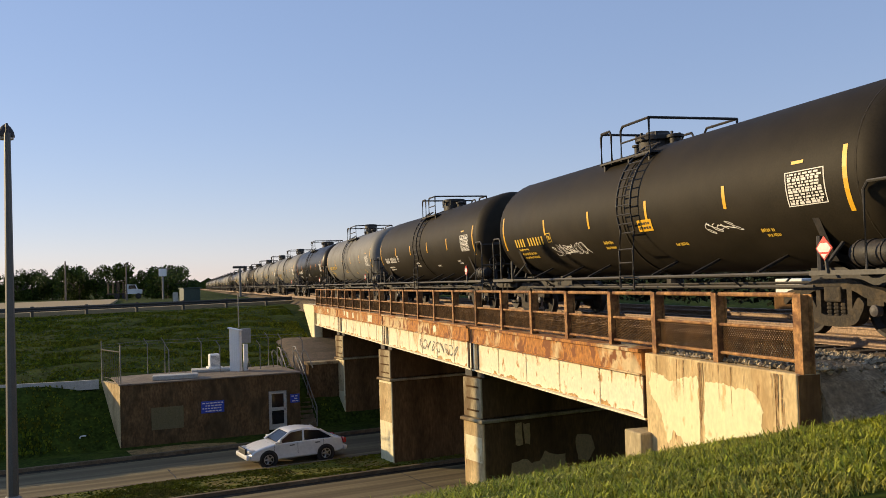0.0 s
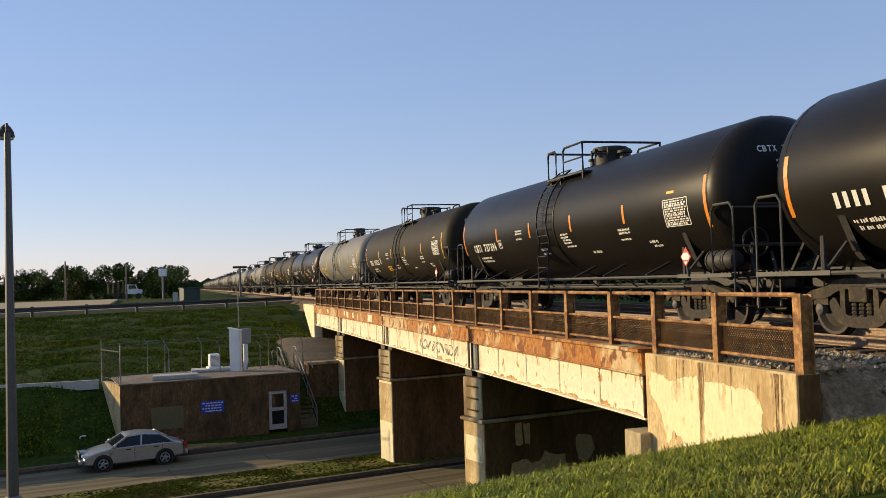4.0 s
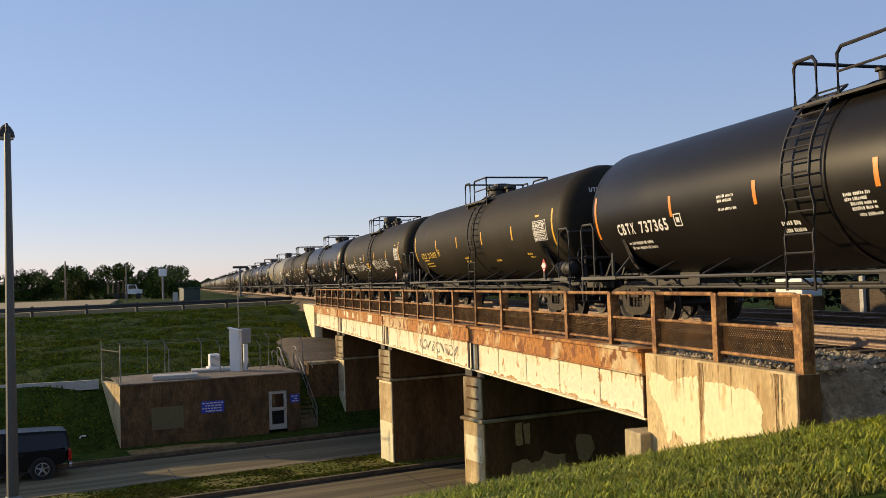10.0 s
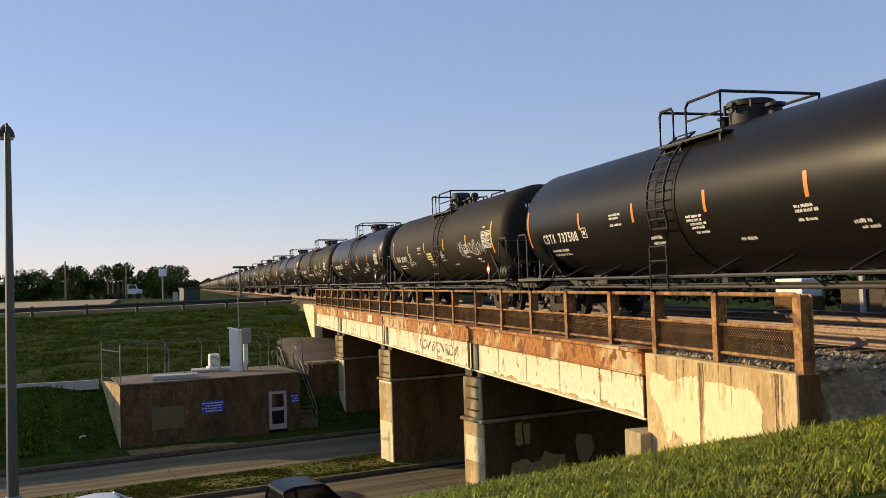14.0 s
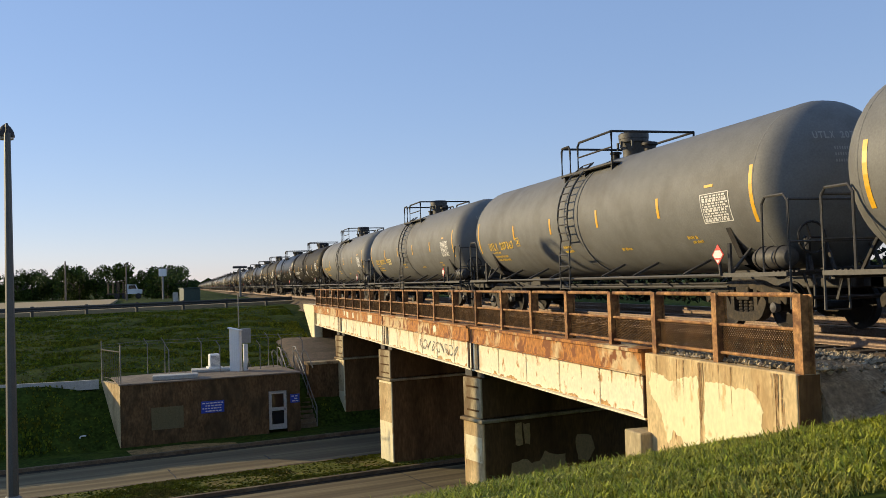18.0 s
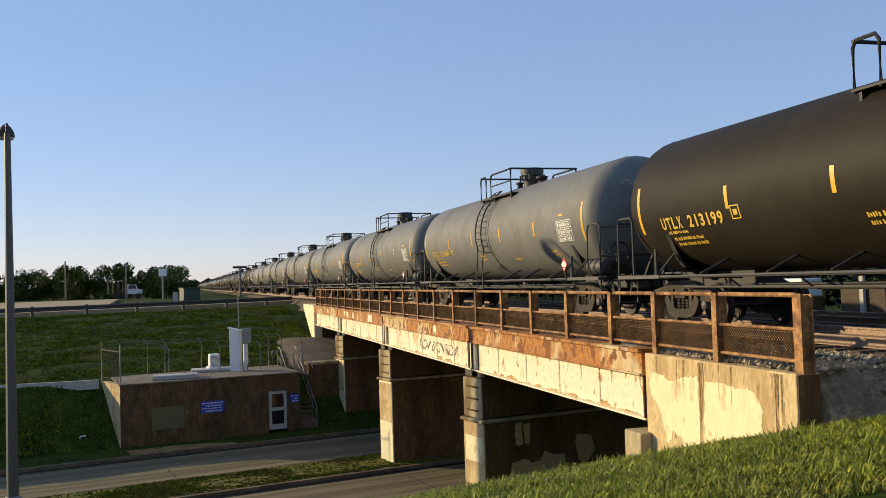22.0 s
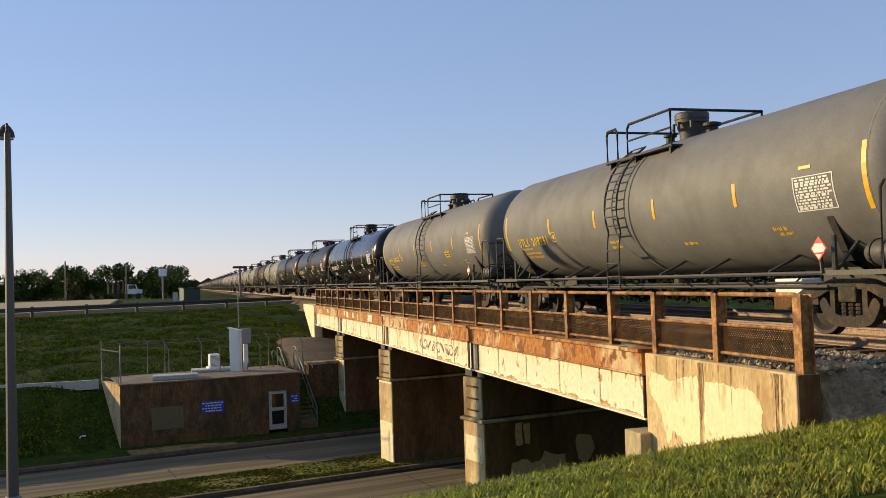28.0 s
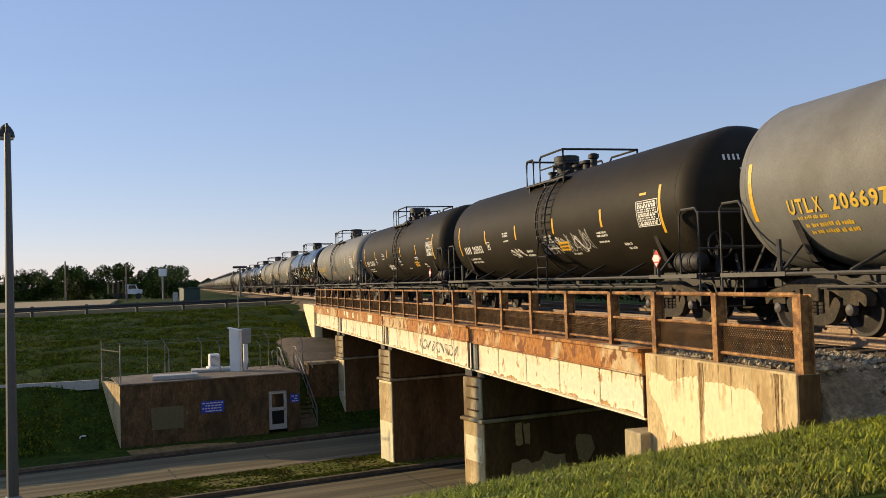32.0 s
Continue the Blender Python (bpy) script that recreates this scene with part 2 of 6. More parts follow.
def ground_z(x, y):
    u, v = to_uv(x, y)
    low = ROAD_Z - 0.1
    if v < 30:
        xc = min(9.5, max(-12, x))
        yy = max(0.0, v / CS + x * 0 if abs(x) > 40 else y)
        g = -0.5 + 0.08 * xc - 0.0112 * yy * yy
        bend = smooth(19.0, 23.0, v)
        return max(low, g * (1 - bend) + low * bend)
    if v < 41.3:
        return low
    pts = ((41.3, low), (41.6, ROAD_Z + 0.12), (43.85, ROAD_Z + 0.14), (46.7, -3.36), (47.3, -3.34), (66.0, -0.74), (70, -0.60), (80, -0.55), (400, -0.5), (4000, -0.5))
    for (a, za), (b, zb) in zip(pts, pts[1:]):
        if v <= b:
            return za + (zb - za) * (v - a) / (b - a)
    return -0.5


def ground():
    us = [-3500, -1500, -700, -400, -250, -160, -110, -80, -60] + [-50 + 2.0 * i for i in range(20)] + [-10.5 + 0.75 * i for i in range(41)] + [22 + 2.0 * i for i in range(16)] + [54, 60, 70, 90, 130, 200, 300, 500, 900, 1800, 3500]
    vs = [-1500, -600, -250, -120, -60, -30] + [-20 + 2.0 * i for i in range(10)] + [0.7 * i for i in range(37)]
    vs += [26.5, 30, 35, 41.2, 41.3, 41.6, 43.0, 43.4] + [43.85 + 0.75 * i for i in range(36)] + [71, 74, 85, 110, 150, 220, 320, 500, 900, 1800, 3500]
    bm = bmesh.new()
    grid = []
    for v in vs:
        row = []
        for u in us:
            x, y = to_xy(u, v)
            row.append(bm.verts.new((x, y, ground_z(x, y) + ((0.16 * noise.noise((x * 0.7, y * 1.1, 0)) + 0.05 * noise.noise((x * 2, y * 2, 4))) * smooth(43.8, 45.5, v) * smooth(200, 60, v) if v > 43.4 else 0))))
        grid.append(row)
    for a, b in zip(grid, grid[1:]):
        for i in range(len(us) - 1):
            bm.faces.new((a[i], a[i + 1], b[i + 1], b[i]))
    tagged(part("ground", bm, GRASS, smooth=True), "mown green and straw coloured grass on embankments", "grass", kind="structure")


def strip(name, v0, v1, z0, z1, material, label, category, u0=-560, u1=560):
    bm = bmesh.new()
    prism(bm, [(v0, z0), (v1, z0), (v1, z1), (v0, z1)], u0, u1, "x")
    ob = part(name, bm, material)
    ob.matrix_basis = pose(0, 0, 0, 0, 0, 12)
    return tagged(ob, label, category, kind="structure")


def roads():
    strip("road_far", 35.5, 41.3, ROAD_Z - 0.3, ROAD_Z, ASPHALT, "worn grey road with tyre tracks and cracks", "road")
    strip("road_near", 23.9, 32.25, ROAD_Z - 0.3, ROAD_Z, ASPHALT, "worn grey road with tyre tracks", "road")
    strip("kerb_far", 41.3, 41.5, ROAD_Z - 0.3, ROAD_Z + 0.15, KERB, "concrete kerb with dark gutter", "kerb")
    strip("kerb_median_far", 35.3, 35.5, ROAD_Z - 0.3, ROAD_Z + 0.13, KERB, "concrete kerb of the median", "kerb")
    strip("kerb_median_near", 32.25, 32.45, ROAD_Z - 0.3, ROAD_Z + 0.13, KERB, "concrete kerb of the median", "kerb")
    strip("kerb_near", 23.7, 23.9, ROAD_Z - 0.3, ROAD_Z + 0.13, KERB, "concrete kerb", "kerb")
    strip("median", 32.45, 35.3, ROAD_Z - 0.3, ROAD_Z + 0.12, DRYGRASS, "thin dry grass median between the roads", "median")
    strip("verge_far", 41.5, 42.9, ROAD_Z - 0.3, ROAD_Z + 0.14, GRASS, "narrow grass verge behind the kerb", "grass")
    rnd = random.Random(5)
    bm = bmesh.new()
    rim = [(6.3 + 0.15 * i, 41.52 + 0.03 * rnd.random()) for i in range(32)] + [(10.9 - 0.15 * i, 41.9 + min(0.95, 0.07 * i) + 0.08 * rnd.random()) for i in range(32)]
    prism(bm, rim, ROAD_Z - 0.2, ROAD_Z + 0.15, "z")
    ob = tagged(part("bare_verge", bm, BAREEARTH), "strip of bare brown earth before the pump house", "earth", kind="structure")
    ob.matrix_basis = pose(0, 0, 0, 0, 0, 12)


def gutters():
    # strips coloured dark to carry the shade of the kerb faces too
    for v0, v1 in ((40.80, 41.295), (31.85, 32.245), (35.505, 35.75)):
        strip("gutter", v0, v1, ROAD_Z - 0.2, ROAD_Z + 0.004, GUTTER, "silted gutter darkened for the shaded kerb face beside it", "gutter")


def cracks():
    rnd = random.Random(3)
    for u, v0, v1 in ((7.1, 35.7, 38.3), (11.29, 37.3, 38.9), (14.6, 29.0, 32.2)):
        bm = bmesh.new()
        pts, v = [], v0
        while v < v1:
            pts.append((u + rnd.uniform(-0.025, 0.025) + 0.03 * (v - v0), v))
            v += 0.35
        for (a, b), (c, d) in zip(pts, pts[1:]):
            box(bm, (min(a, c) - 0.014, b, ROAD_Z - 0.01), (max(a, c) + 0.014, d, ROAD_Z + 0.004))
        ob = tagged(part("road_crack", bm, TYREMARK), "dark sealed crack across the road", "crack", kind="structure")
        ob.matrix_basis = pose(0, 0, 0, 0, 0, 12)


GUTTER = mat("silt_and_kerb_shade", (0.045, 0.036, 0.024), 0.9, vary=0.4, scale=2, second=(0.09, 0.07, 0.045), amount=0.6, fine=20, patch=0.58, spec=0.1)
TYREMARK = mat("tar_seal", (0.02, 0.018, 0.015), 0.7, vary=0.3, scale=3, fine=20)


# ---- the bridge ----
XB = 7.7
DECK_Z, BAND_Z, SOFFIT_Z = -0.21, -0.64, -1.41
JOINTS = (14.2, 24.3, 36.0, 47.4, 56.6)
BRIDGE_W = 8.6


def bridge():
    b = thing("railway_bridge", "steel girder railway bridge with rusted band and faded white girders", "bridge")
    for y0, y1 in zip(JOINTS, JOINTS[1:]):
        a, c = y0 + 0.07, y1 - 0.07
        bm = bmesh.new()
        box(bm, (XB, a, SOFFIT_Z), (XB + 0.35, c, BAND_Z))
        box(bm, (XB - 0.10, a, SOFFIT_Z - 0.04), (XB + 0.45, c, SOFFIT_Z + 0.0))
        n = max(4, round((c - a) / 1.9))
        part("girder", bm, GIRDER, b, "faded white painted steel girder streaked with rust")
        for i in range(1, n):
            y = a + (c - a) * i / n
            bm = bmesh.new()
            box(bm, (XB - 0.012, y - 0.035, SOFFIT_Z + 0.002), (XB, y + 0.035, BAND_Z - 0.05))
            for k in range(9):
                z = SOFFIT_Z + 0.06 + k * 0.075
                box(bm, (XB - 0.022, y - 0.014, z), (XB - 0.012, y + 0.014, z + 0.028))
            part("splice_plate", bm, GIRDER, b)
        stain = random.Random(int(y0) + 40)
        for up in (False, True):
            y = a + 0.3
            while y < c - 1.3:
                w, h = (stain.uniform(0.04, 0.12), stain.uniform(0.05, 0.45)) if up else (stain.uniform(0.2, 1.0), stain.uniform(0.02, 0.15))
                base, way = (BAND_Z - 0.032, -1) if up else (SOFFIT_Z + 0.004, 1)
                n = 5 if up else max(5, int(w / 0.06))
                out = [(y, base)] + [(y + w * q / n, base + way * h * (0.15 + 0.85 * math.sin(math.pi * q / n) * stain.uniform(0.25, 1))) for q in range(1, n)] + [(y + w, base)]
                bm = bmesh.new()
                prism(bm, out, XB - 0.0028, XB - 0.0005, "x")
                part("rust_stain", bm, STAIN, b, "rust stain on the girder paint")
                y += w + (stain.uniform(0.4, 2.2) if up else stain.uniform(0.02, 0.5))
        bm = bmesh.new()
        box(bm, (XB - 0.13, a, BAND_Z), (XB + 0.35, c, DECK_Z - 0.06))
        part("top_band", bm, RUST, b, "rusted steel band with flaking cream paint")
        rnd = random.Random(int(y0))
        y = a + 0.3
        while y < c - 1.2:
            w, lo, hi = rnd.uniform(0.3, 1.3), rnd.uniform(BAND_Z + 0.01, BAND_Z + 0.16), rnd.uniform(DECK_Z - 0.14, DECK_Z - 0.065)
            out = []
            for p, q, r, s in ((y, lo, y + w, lo), (y + w, lo, y + w, hi), (y + w, hi, y, hi), (y, hi, y, lo)):
                n = max(2, int(math.hypot(r - p, s - q) / 0.08))
                out += [(p + (r - p) * i / n + rnd.uniform(-0.03, 0.03), min(DECK_Z - 0.065, max(BAND_Z + 0.005, q + (s - q) * i / n + rnd.uniform(-0.035, 0.035)))) for i in range(n)]
            if rnd.random() < (0.7 if 30 < y0 < 40 else 0.22):
                bm = bmesh.new()
                prism(bm, out, XB - 0.1335, XB - 0.129, "x")
                part("paint_flake", bm, GIRDER, b, "flaking cream paint on the rusted band")
            y += w + rnd.uniform(0.1, 1.3)
        bm = bmesh.new()
        box(bm, (XB - 0.20, a, DECK_Z - 0.06), (XB + 0.35, c, DECK_Z))
        part("deck_edge", bm, RUST, b)
        bm = bmesh.new()
        box(bm, (XB - 0.17, a, BAND_Z - 0.03), (XB + 0.3, c, BAND_Z))
        part("band_flange", bm, RUST, b)
        bm = bmesh.new()
        box(bm, (XB - 0.11, y0 - 0.20, SOFFIT_Z), (XB - 0.02, y0 - 0.12 + 0.06, DECK_Z)) if y0 > 15 else None
        box(bm, (XB - 0.11, y0 + 0.12, SOFFIT_Z), (XB + 0.0, y0 + 0.20, DECK_Z)) if y0 > 15 else box(bm, (XB - 0.1, y0 + 0.08, SOFFIT_Z), (XB, y0 + 0.12, BAND_Z))
        part("end_stiffener", bm, DARKRUST, b)
        if y0 > 15:
            # black plate on the girder face in place of a shaded recess
            bm = bmesh.new()
            box(bm, (XB - 0.015, y0 - 0.42, SOFFIT_Z), (XB - 0.004, y0 + 0.42, BAND_Z - 0.03))
            part("joint_gap", bm, BLACKM, b, "black plate standing in for the shaded gap at the girder joint")
            for dy, w in ((-0.30, 0.07), (0.02, 0.05), (0.34, 0.05)):
                bm = bmesh.new()
                box(bm, (XB - 0.10, y0 + dy - w, SOFFIT_Z + 0.01), (XB - 0.016, y0 + dy + w, BAND_Z - 0.032))
                part("bearing_stiffener", bm, GIRDER, b)
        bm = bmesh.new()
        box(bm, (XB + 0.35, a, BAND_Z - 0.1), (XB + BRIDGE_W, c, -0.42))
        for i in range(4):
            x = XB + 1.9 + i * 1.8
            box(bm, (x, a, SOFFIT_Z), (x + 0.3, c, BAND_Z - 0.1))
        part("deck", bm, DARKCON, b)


def piers():
    for y, z0, w in ((24.4, ROAD_Z - 0.4, 1.15), (36.2, ROAD_Z - 0.3, 1.25), (47.6, ROAD_Z - 0.2, 1.2)):
        p = thing("bridge_pier", "tall concrete wall pier with a sunlit stained end face", "pier", "piers under the bridge", pose(XB - 0.02, y, 0, 0, 0, 12))
        # dark sides and pale end faces: shade and sun set by colour
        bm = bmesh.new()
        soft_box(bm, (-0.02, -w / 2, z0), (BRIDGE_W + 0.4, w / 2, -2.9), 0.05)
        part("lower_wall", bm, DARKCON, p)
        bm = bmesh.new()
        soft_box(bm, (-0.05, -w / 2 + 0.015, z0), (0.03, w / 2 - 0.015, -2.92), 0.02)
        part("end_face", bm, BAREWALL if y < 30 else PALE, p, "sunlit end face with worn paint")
        for z1, z2, k in ((-3.0, -4.55, 0.06),) if y > 30 else ((-3.3, -4.0, 0.12), (-5.2, -6.0, 0.1)):
            bm = bmesh.new()
            soft_box(bm, (-0.056, -w / 2 + k, z2), (-0.051, w / 2 - k, z1), 0.002)
            part("repaint_patch", bm, BAREWALL if y > 30 else PALE, p)
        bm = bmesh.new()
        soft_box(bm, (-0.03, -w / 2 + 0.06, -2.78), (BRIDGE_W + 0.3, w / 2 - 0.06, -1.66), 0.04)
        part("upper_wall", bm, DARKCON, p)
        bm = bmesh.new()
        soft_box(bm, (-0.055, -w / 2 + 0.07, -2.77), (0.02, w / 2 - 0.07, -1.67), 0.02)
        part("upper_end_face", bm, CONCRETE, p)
        for k in range(3):
            bm = bmesh.new()
            soft_box(bm, (-0.075, -w / 2 + 0.2, -2.6 + k * 0.33), (-0.052, w / 2 - 0.28, -2.55 + k * 0.33), 0.008)
            part("step_mark", bm, DARKCON, p)
        bm = bmesh.new()
        soft_box(bm, (-0.13, -w / 2 - 0.05, -2.9), (BRIDGE_W + 0.5, w / 2 + 0.05, -2.80), 0.03)
        part("ledge", bm, CONCRETE, p, "projecting concrete ledge")
        for s in (-0.35, 0.35):
            bm = bmesh.new()
            soft_box(bm, (0.05, s - 0.2, -1.66), (0.6, s + 0.2, -1.46), 0.02)
            part("bearing", bm, BLACKM, p, "dark steel bearing")


def pier_patches():
    """Tan paint patches rolled over old marks on the nearest pier's shaded side."""
    rnd = random.Random(2)
    for outline in ([(0.97, -2.99), (1.18, -2.97), (1.2, -3.6), (0.98, -3.6)], [(1.25, -3.02), (1.46, -3.04), (1.44, -3.62), (1.27, -3.58)], [(0.7, -4.6), (0.82, -4.08), (1.29, -4.0), (1.5, -4.15), (1.8, -4.1), (1.96, -3.86), (2.25, -3.98), (2.64, -4.02), (2.7, -4.7), (1.8, -5.0)], [(3.0, -3.7), (3.1, -3.5), (3.6, -3.6), (3.7, -4.0), (3.45, -4.3), (3.1, -4.25)]):
        ragged = []
        for (a, b), (c, d) in zip(outline, outline[1:] + outline[:1]):
            for k in range(4):
                t = k / 4
                ragged.append((a + (c - a) * t + rnd.uniform(-0.02, 0.02), b + (d - b) * t + rnd.uniform(-0.02, 0.02)))
        bm = bmesh.new()
        prism(bm, ragged, -0.582, -0.570, "y")
        ob = tagged(part("paint_patch", bm, TANPATCH), "tan paint patch on the shaded pier side", "paint patch", "patches on the pier")
        ob.matrix_basis = pose(XB - 0.02, 24.4, 0, 0, 0, 12)
    bm = bmesh.new()
    for k in range(9):
        y = 30.2 - k * 0.52
        pts = [(y + 0.22 * math.sin(j * 1.1 + k), -1.05 + 0.16 * math.cos(j * 0.9 + 2 * k)) for j in range(7)]
        for (a, b), (c, d) in zip(pts, pts[1:]):
            n = Vector((c - a, d - b)).normalized() * 0.018
            vs = [bm.verts.new((XB - 0.014, p, q)) for p, q in ((a - n.y, b + n.x), (a + n.y, b - n.x), (c + n.y, d - n.x), (c - n.y, d + n.x))]
            bm.faces.new(vs)
    tagged(part("girder_graffiti", bm, STREAKGREY), "faded grey sprayed marks on the white girder", "graffiti", kind="stuff")


TANPATCH = mat("tan_cover_paint", (0.62, 0.42, 0.19), 0.9, vary=0.15, scale=2, fine=20)
STREAKGREY = mat("faded_spray", (0.28, 0.26, 0.22), 0.9, vary=0.3, scale=5, fine=20)


def abutments():
    a = thing("near_abutment", "thick concrete abutment with a flaking pale painted side", "abutment")
    bm = bmesh.new()
    soft_box(bm, (XB - 0.12, 10.12, -4.0), (XB + 0.26, 14.17, -0.27), 0.02)
    part("side_wall", bm, BAREWALL, a, "bare tan concrete wall streaked with rust")
    rnd = random.Random(6)
    def ragged(pts, step=0.05, amp=0.022):
        """An outline broken into short uneven steps."""
        out = []
        for (p, q), (r, s) in zip(pts, pts[1:] + pts[:1]):
            n = max(1, int(math.hypot(r - p, s - q) / step))
            out += [(p + (r - p) * i / n + rnd.uniform(-amp, amp), q + (s - q) * i / n + rnd.uniform(-amp, amp)) for i in range(n)]
        return out
    flakes = ([(14.05, -0.78), (13.95, -0.58), (13.6, -0.60), (13.35, -0.68), (13.15, -0.66), (13.0, -0.58), (12.5, -0.52), (12.47, -1.2), (12.5, -1.85), (12.8, -1.85), (13.05, -1.55), (13.3, -1.48), (13.45, -1.78), (13.58, -1.4), (13.78, -1.1), (14.0, -0.95)],
              [(12.3, -0.58), (11.9, -0.56), (11.5, -0.60), (11.2, -0.58), (10.95, -0.66), (10.85, -0.85), (10.9, -1.05), (10.75, -1.35), (10.62, -1.7), (10.7, -2.2), (11.3, -2.9), (12.0, -2.9), (12.1, -1.95), (12.32, -1.85), (12.36, -1.2)],
              [(10.44, -1.0), (10.32, -1.1), (10.28, -1.9), (10.38, -2.1), (10.44, -1.5)])
    for pts in flakes:
        bm = bmesh.new()
        prism(bm, ragged(pts), XB - 0.1235, XB - 0.119, "x")
        part("paint_patch", bm, PALE, a, "cream paint flaking off the concrete")
    bm = bmesh.new()
    prism(bm, [(14.17, -1.2), (14.17, -0.268), (10.5, -0.268), (10.2, -0.42), (9.6, -1.2)], XB + 0.262, XB + 1.4, "x")
    part("dirt_fill", bm, EARTH, a, "brown earth and gravel behind the wall")
    # thin facing over the wall's end, its shade put into the colour
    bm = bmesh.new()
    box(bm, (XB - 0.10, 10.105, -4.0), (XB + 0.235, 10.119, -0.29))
    part("end_wall", bm, DARKCON, a, "end of the abutment wall, coloured dark for its shade")
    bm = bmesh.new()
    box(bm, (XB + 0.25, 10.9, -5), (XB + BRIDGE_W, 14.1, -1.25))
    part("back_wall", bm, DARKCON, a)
    bm = bmesh.new()
    soft_box(bm, (XB - 0.35, 14.0, -6), (XB + BRIDGE_W, 14.6, -1.62), 0.03)
    part("bearing_seat", bm, CONCRETE, a)
    f = thing("far_abutment", "pale concrete far abutment of the bridge with a tapered wing", "abutment")
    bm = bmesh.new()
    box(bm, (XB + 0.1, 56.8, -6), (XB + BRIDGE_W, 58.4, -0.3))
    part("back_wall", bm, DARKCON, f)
    bm = bmesh.new()
    prism(bm, [(56.6, -2.6), (57.3, -2.6), (61.8, -0.55), (61.8, -0.22), (56.6, -0.22)], XB - 0.15, XB + 0.35, "x")
    part("wing_wall", bm, PALE, f)


def streaks():
    """Rust and damp runs down the abutment's painted side."""
    rnd = random.Random(14)
    runs = [(10.55, 0.03, -1.65), (13.1, 0.02, -0.95), (11.6, 0.02, -1.05), (13.75, 0.02, -0.7)]
    runs += [(rnd.gauss(12.41, 0.045), rnd.uniform(0.012, 0.04), rnd.uniform(-2.0, -0.8)) for _ in range(9)]
    runs += [(rnd.gauss(10.5, 0.07), rnd.uniform(0.01, 0.035), rnd.uniform(-1.6, -0.6)) for _ in range(6)]
    runs += [(rnd.uniform(10.3, 14.0), rnd.uniform(0.008, 0.016), rnd.uniform(-1.0, -0.5)) for _ in range(14)]
    for k, (y, w, z1) in enumerate(runs):
        bm = bmesh.new()
        left, right, top = [], [], -0.30
        z, x, j = top, XB - 0.1245 - 0.0003 * k, 0.0
        while z > z1:
            thin = 1 - 0.8 * (z - top) / (z1 - top)
            j += rnd.uniform(-0.006, 0.006)
            left.append(bm.verts.new((x, y - w * thin * rnd.uniform(0.2, 0.7) + j, z)))
            right.append(bm.verts.new((x, y + w * thin * rnd.uniform(0.2, 0.7) + j, z)))
            z -= 0.045
        for i in range(len(left) - 1):
            bm.faces.new((left[i], right[i], right[i + 1], left[i + 1]))
        tagged(part("rust_run", bm, STREAK), "dark rusty run down the painted abutment", "stain", "stains on the abutment")


STREAK = mat("rust_stain", (0.36, 0.215, 0.09), 0.9, vary=0.4, scale=4, second=(0.52, 0.34, 0.14), amount=0.8, fine=20, patch=0.52)


def railing():
    r = thing("bridge_railing", "rusted steel bridge railing with mesh lower panels", "railing")
    ys = [10.13, 12.07, 13.93, 15.6, 17.65, 19.7, 21.75, 23.9, 26.1, 28.3] + [30.45 + 2.15 * i for i in range(13)]
    top, mid, low, foot = 0.77, 0.28, -0.14, -0.28
    for i, y in enumerate(ys):
        bm = bmesh.new()
        x = XB - 0.04
        w = 0.085 if i == 0 else 0.065
        box(bm, (x - 0.02, y - w, foot), (x + 0.0, y + w, top + 0.005))
        box(bm, (x + 0.0, y - 0.012, foot), (x + 0.15, y + 0.012, top - 0.02))
        box(bm, (x + 0.15, y - w, foot), (x + 0.168, y + w, top - 0.01))
        part("post", bm, RAILRUST, r)
    for y0, y1 in zip(ys, ys[1:]):
        for name, z, h in (("top_rail", top - 0.045, 0.06), ("middle_rail", mid, 0.045), ("bottom_rail", low, 0.045)):
            bm = bmesh.new()
            tube(bm, [(XB - 0.005, y0 + 0.088, z + h / 2), (XB - 0.005, y1 - 0.088, z + h / 2)], h * 0.56, 8)
            part(name, bm, RAILRUST, r)
        bm = bmesh.new()
        z0, z1 = low + 0.05, mid
        a, c, t, tall = y0 + 0.09, y1 - 0.09, 0.011, mid - low - 0.05
        y = a - tall
        while y < c:
            for sy in (1, -1):
                p, q = (y, y + tall) if sy > 0 else (y + tall, y)
                zp, zq = z0, z1
                ends = []
                for e, ze, f, zf in ((p, zp, q, zq), (q, zq, p, zp)):
                    g = min(c, max(a, e))
                    ends.append((g, ze + (zf - ze) * (g - e) / (f - e)))
                (p, zp), (q, zq) = ends
                if abs(p - q) > 0.02:
                    x = XB + (0.012 if sy > 0 else 0.018)
                    vs = [bm.verts.new((x + dx, yy, zz + dz)) for dx in (0, 0.006) for yy, zz, dz in ((p, zp, -t), (q, zq, -t), (q, zq, t), (p, zp, t))]
                    bm.faces.new(vs[:4]), bm.faces.new(vs[4:][::-1]), bm.faces.new((vs[3], vs[2], vs[6], vs[7]))
            y += 0.055
        part("mesh_panel", bm, MESHMAT, r, "rusty wire mesh panel")


# ---- the track ----
TRACK_X = 11.0


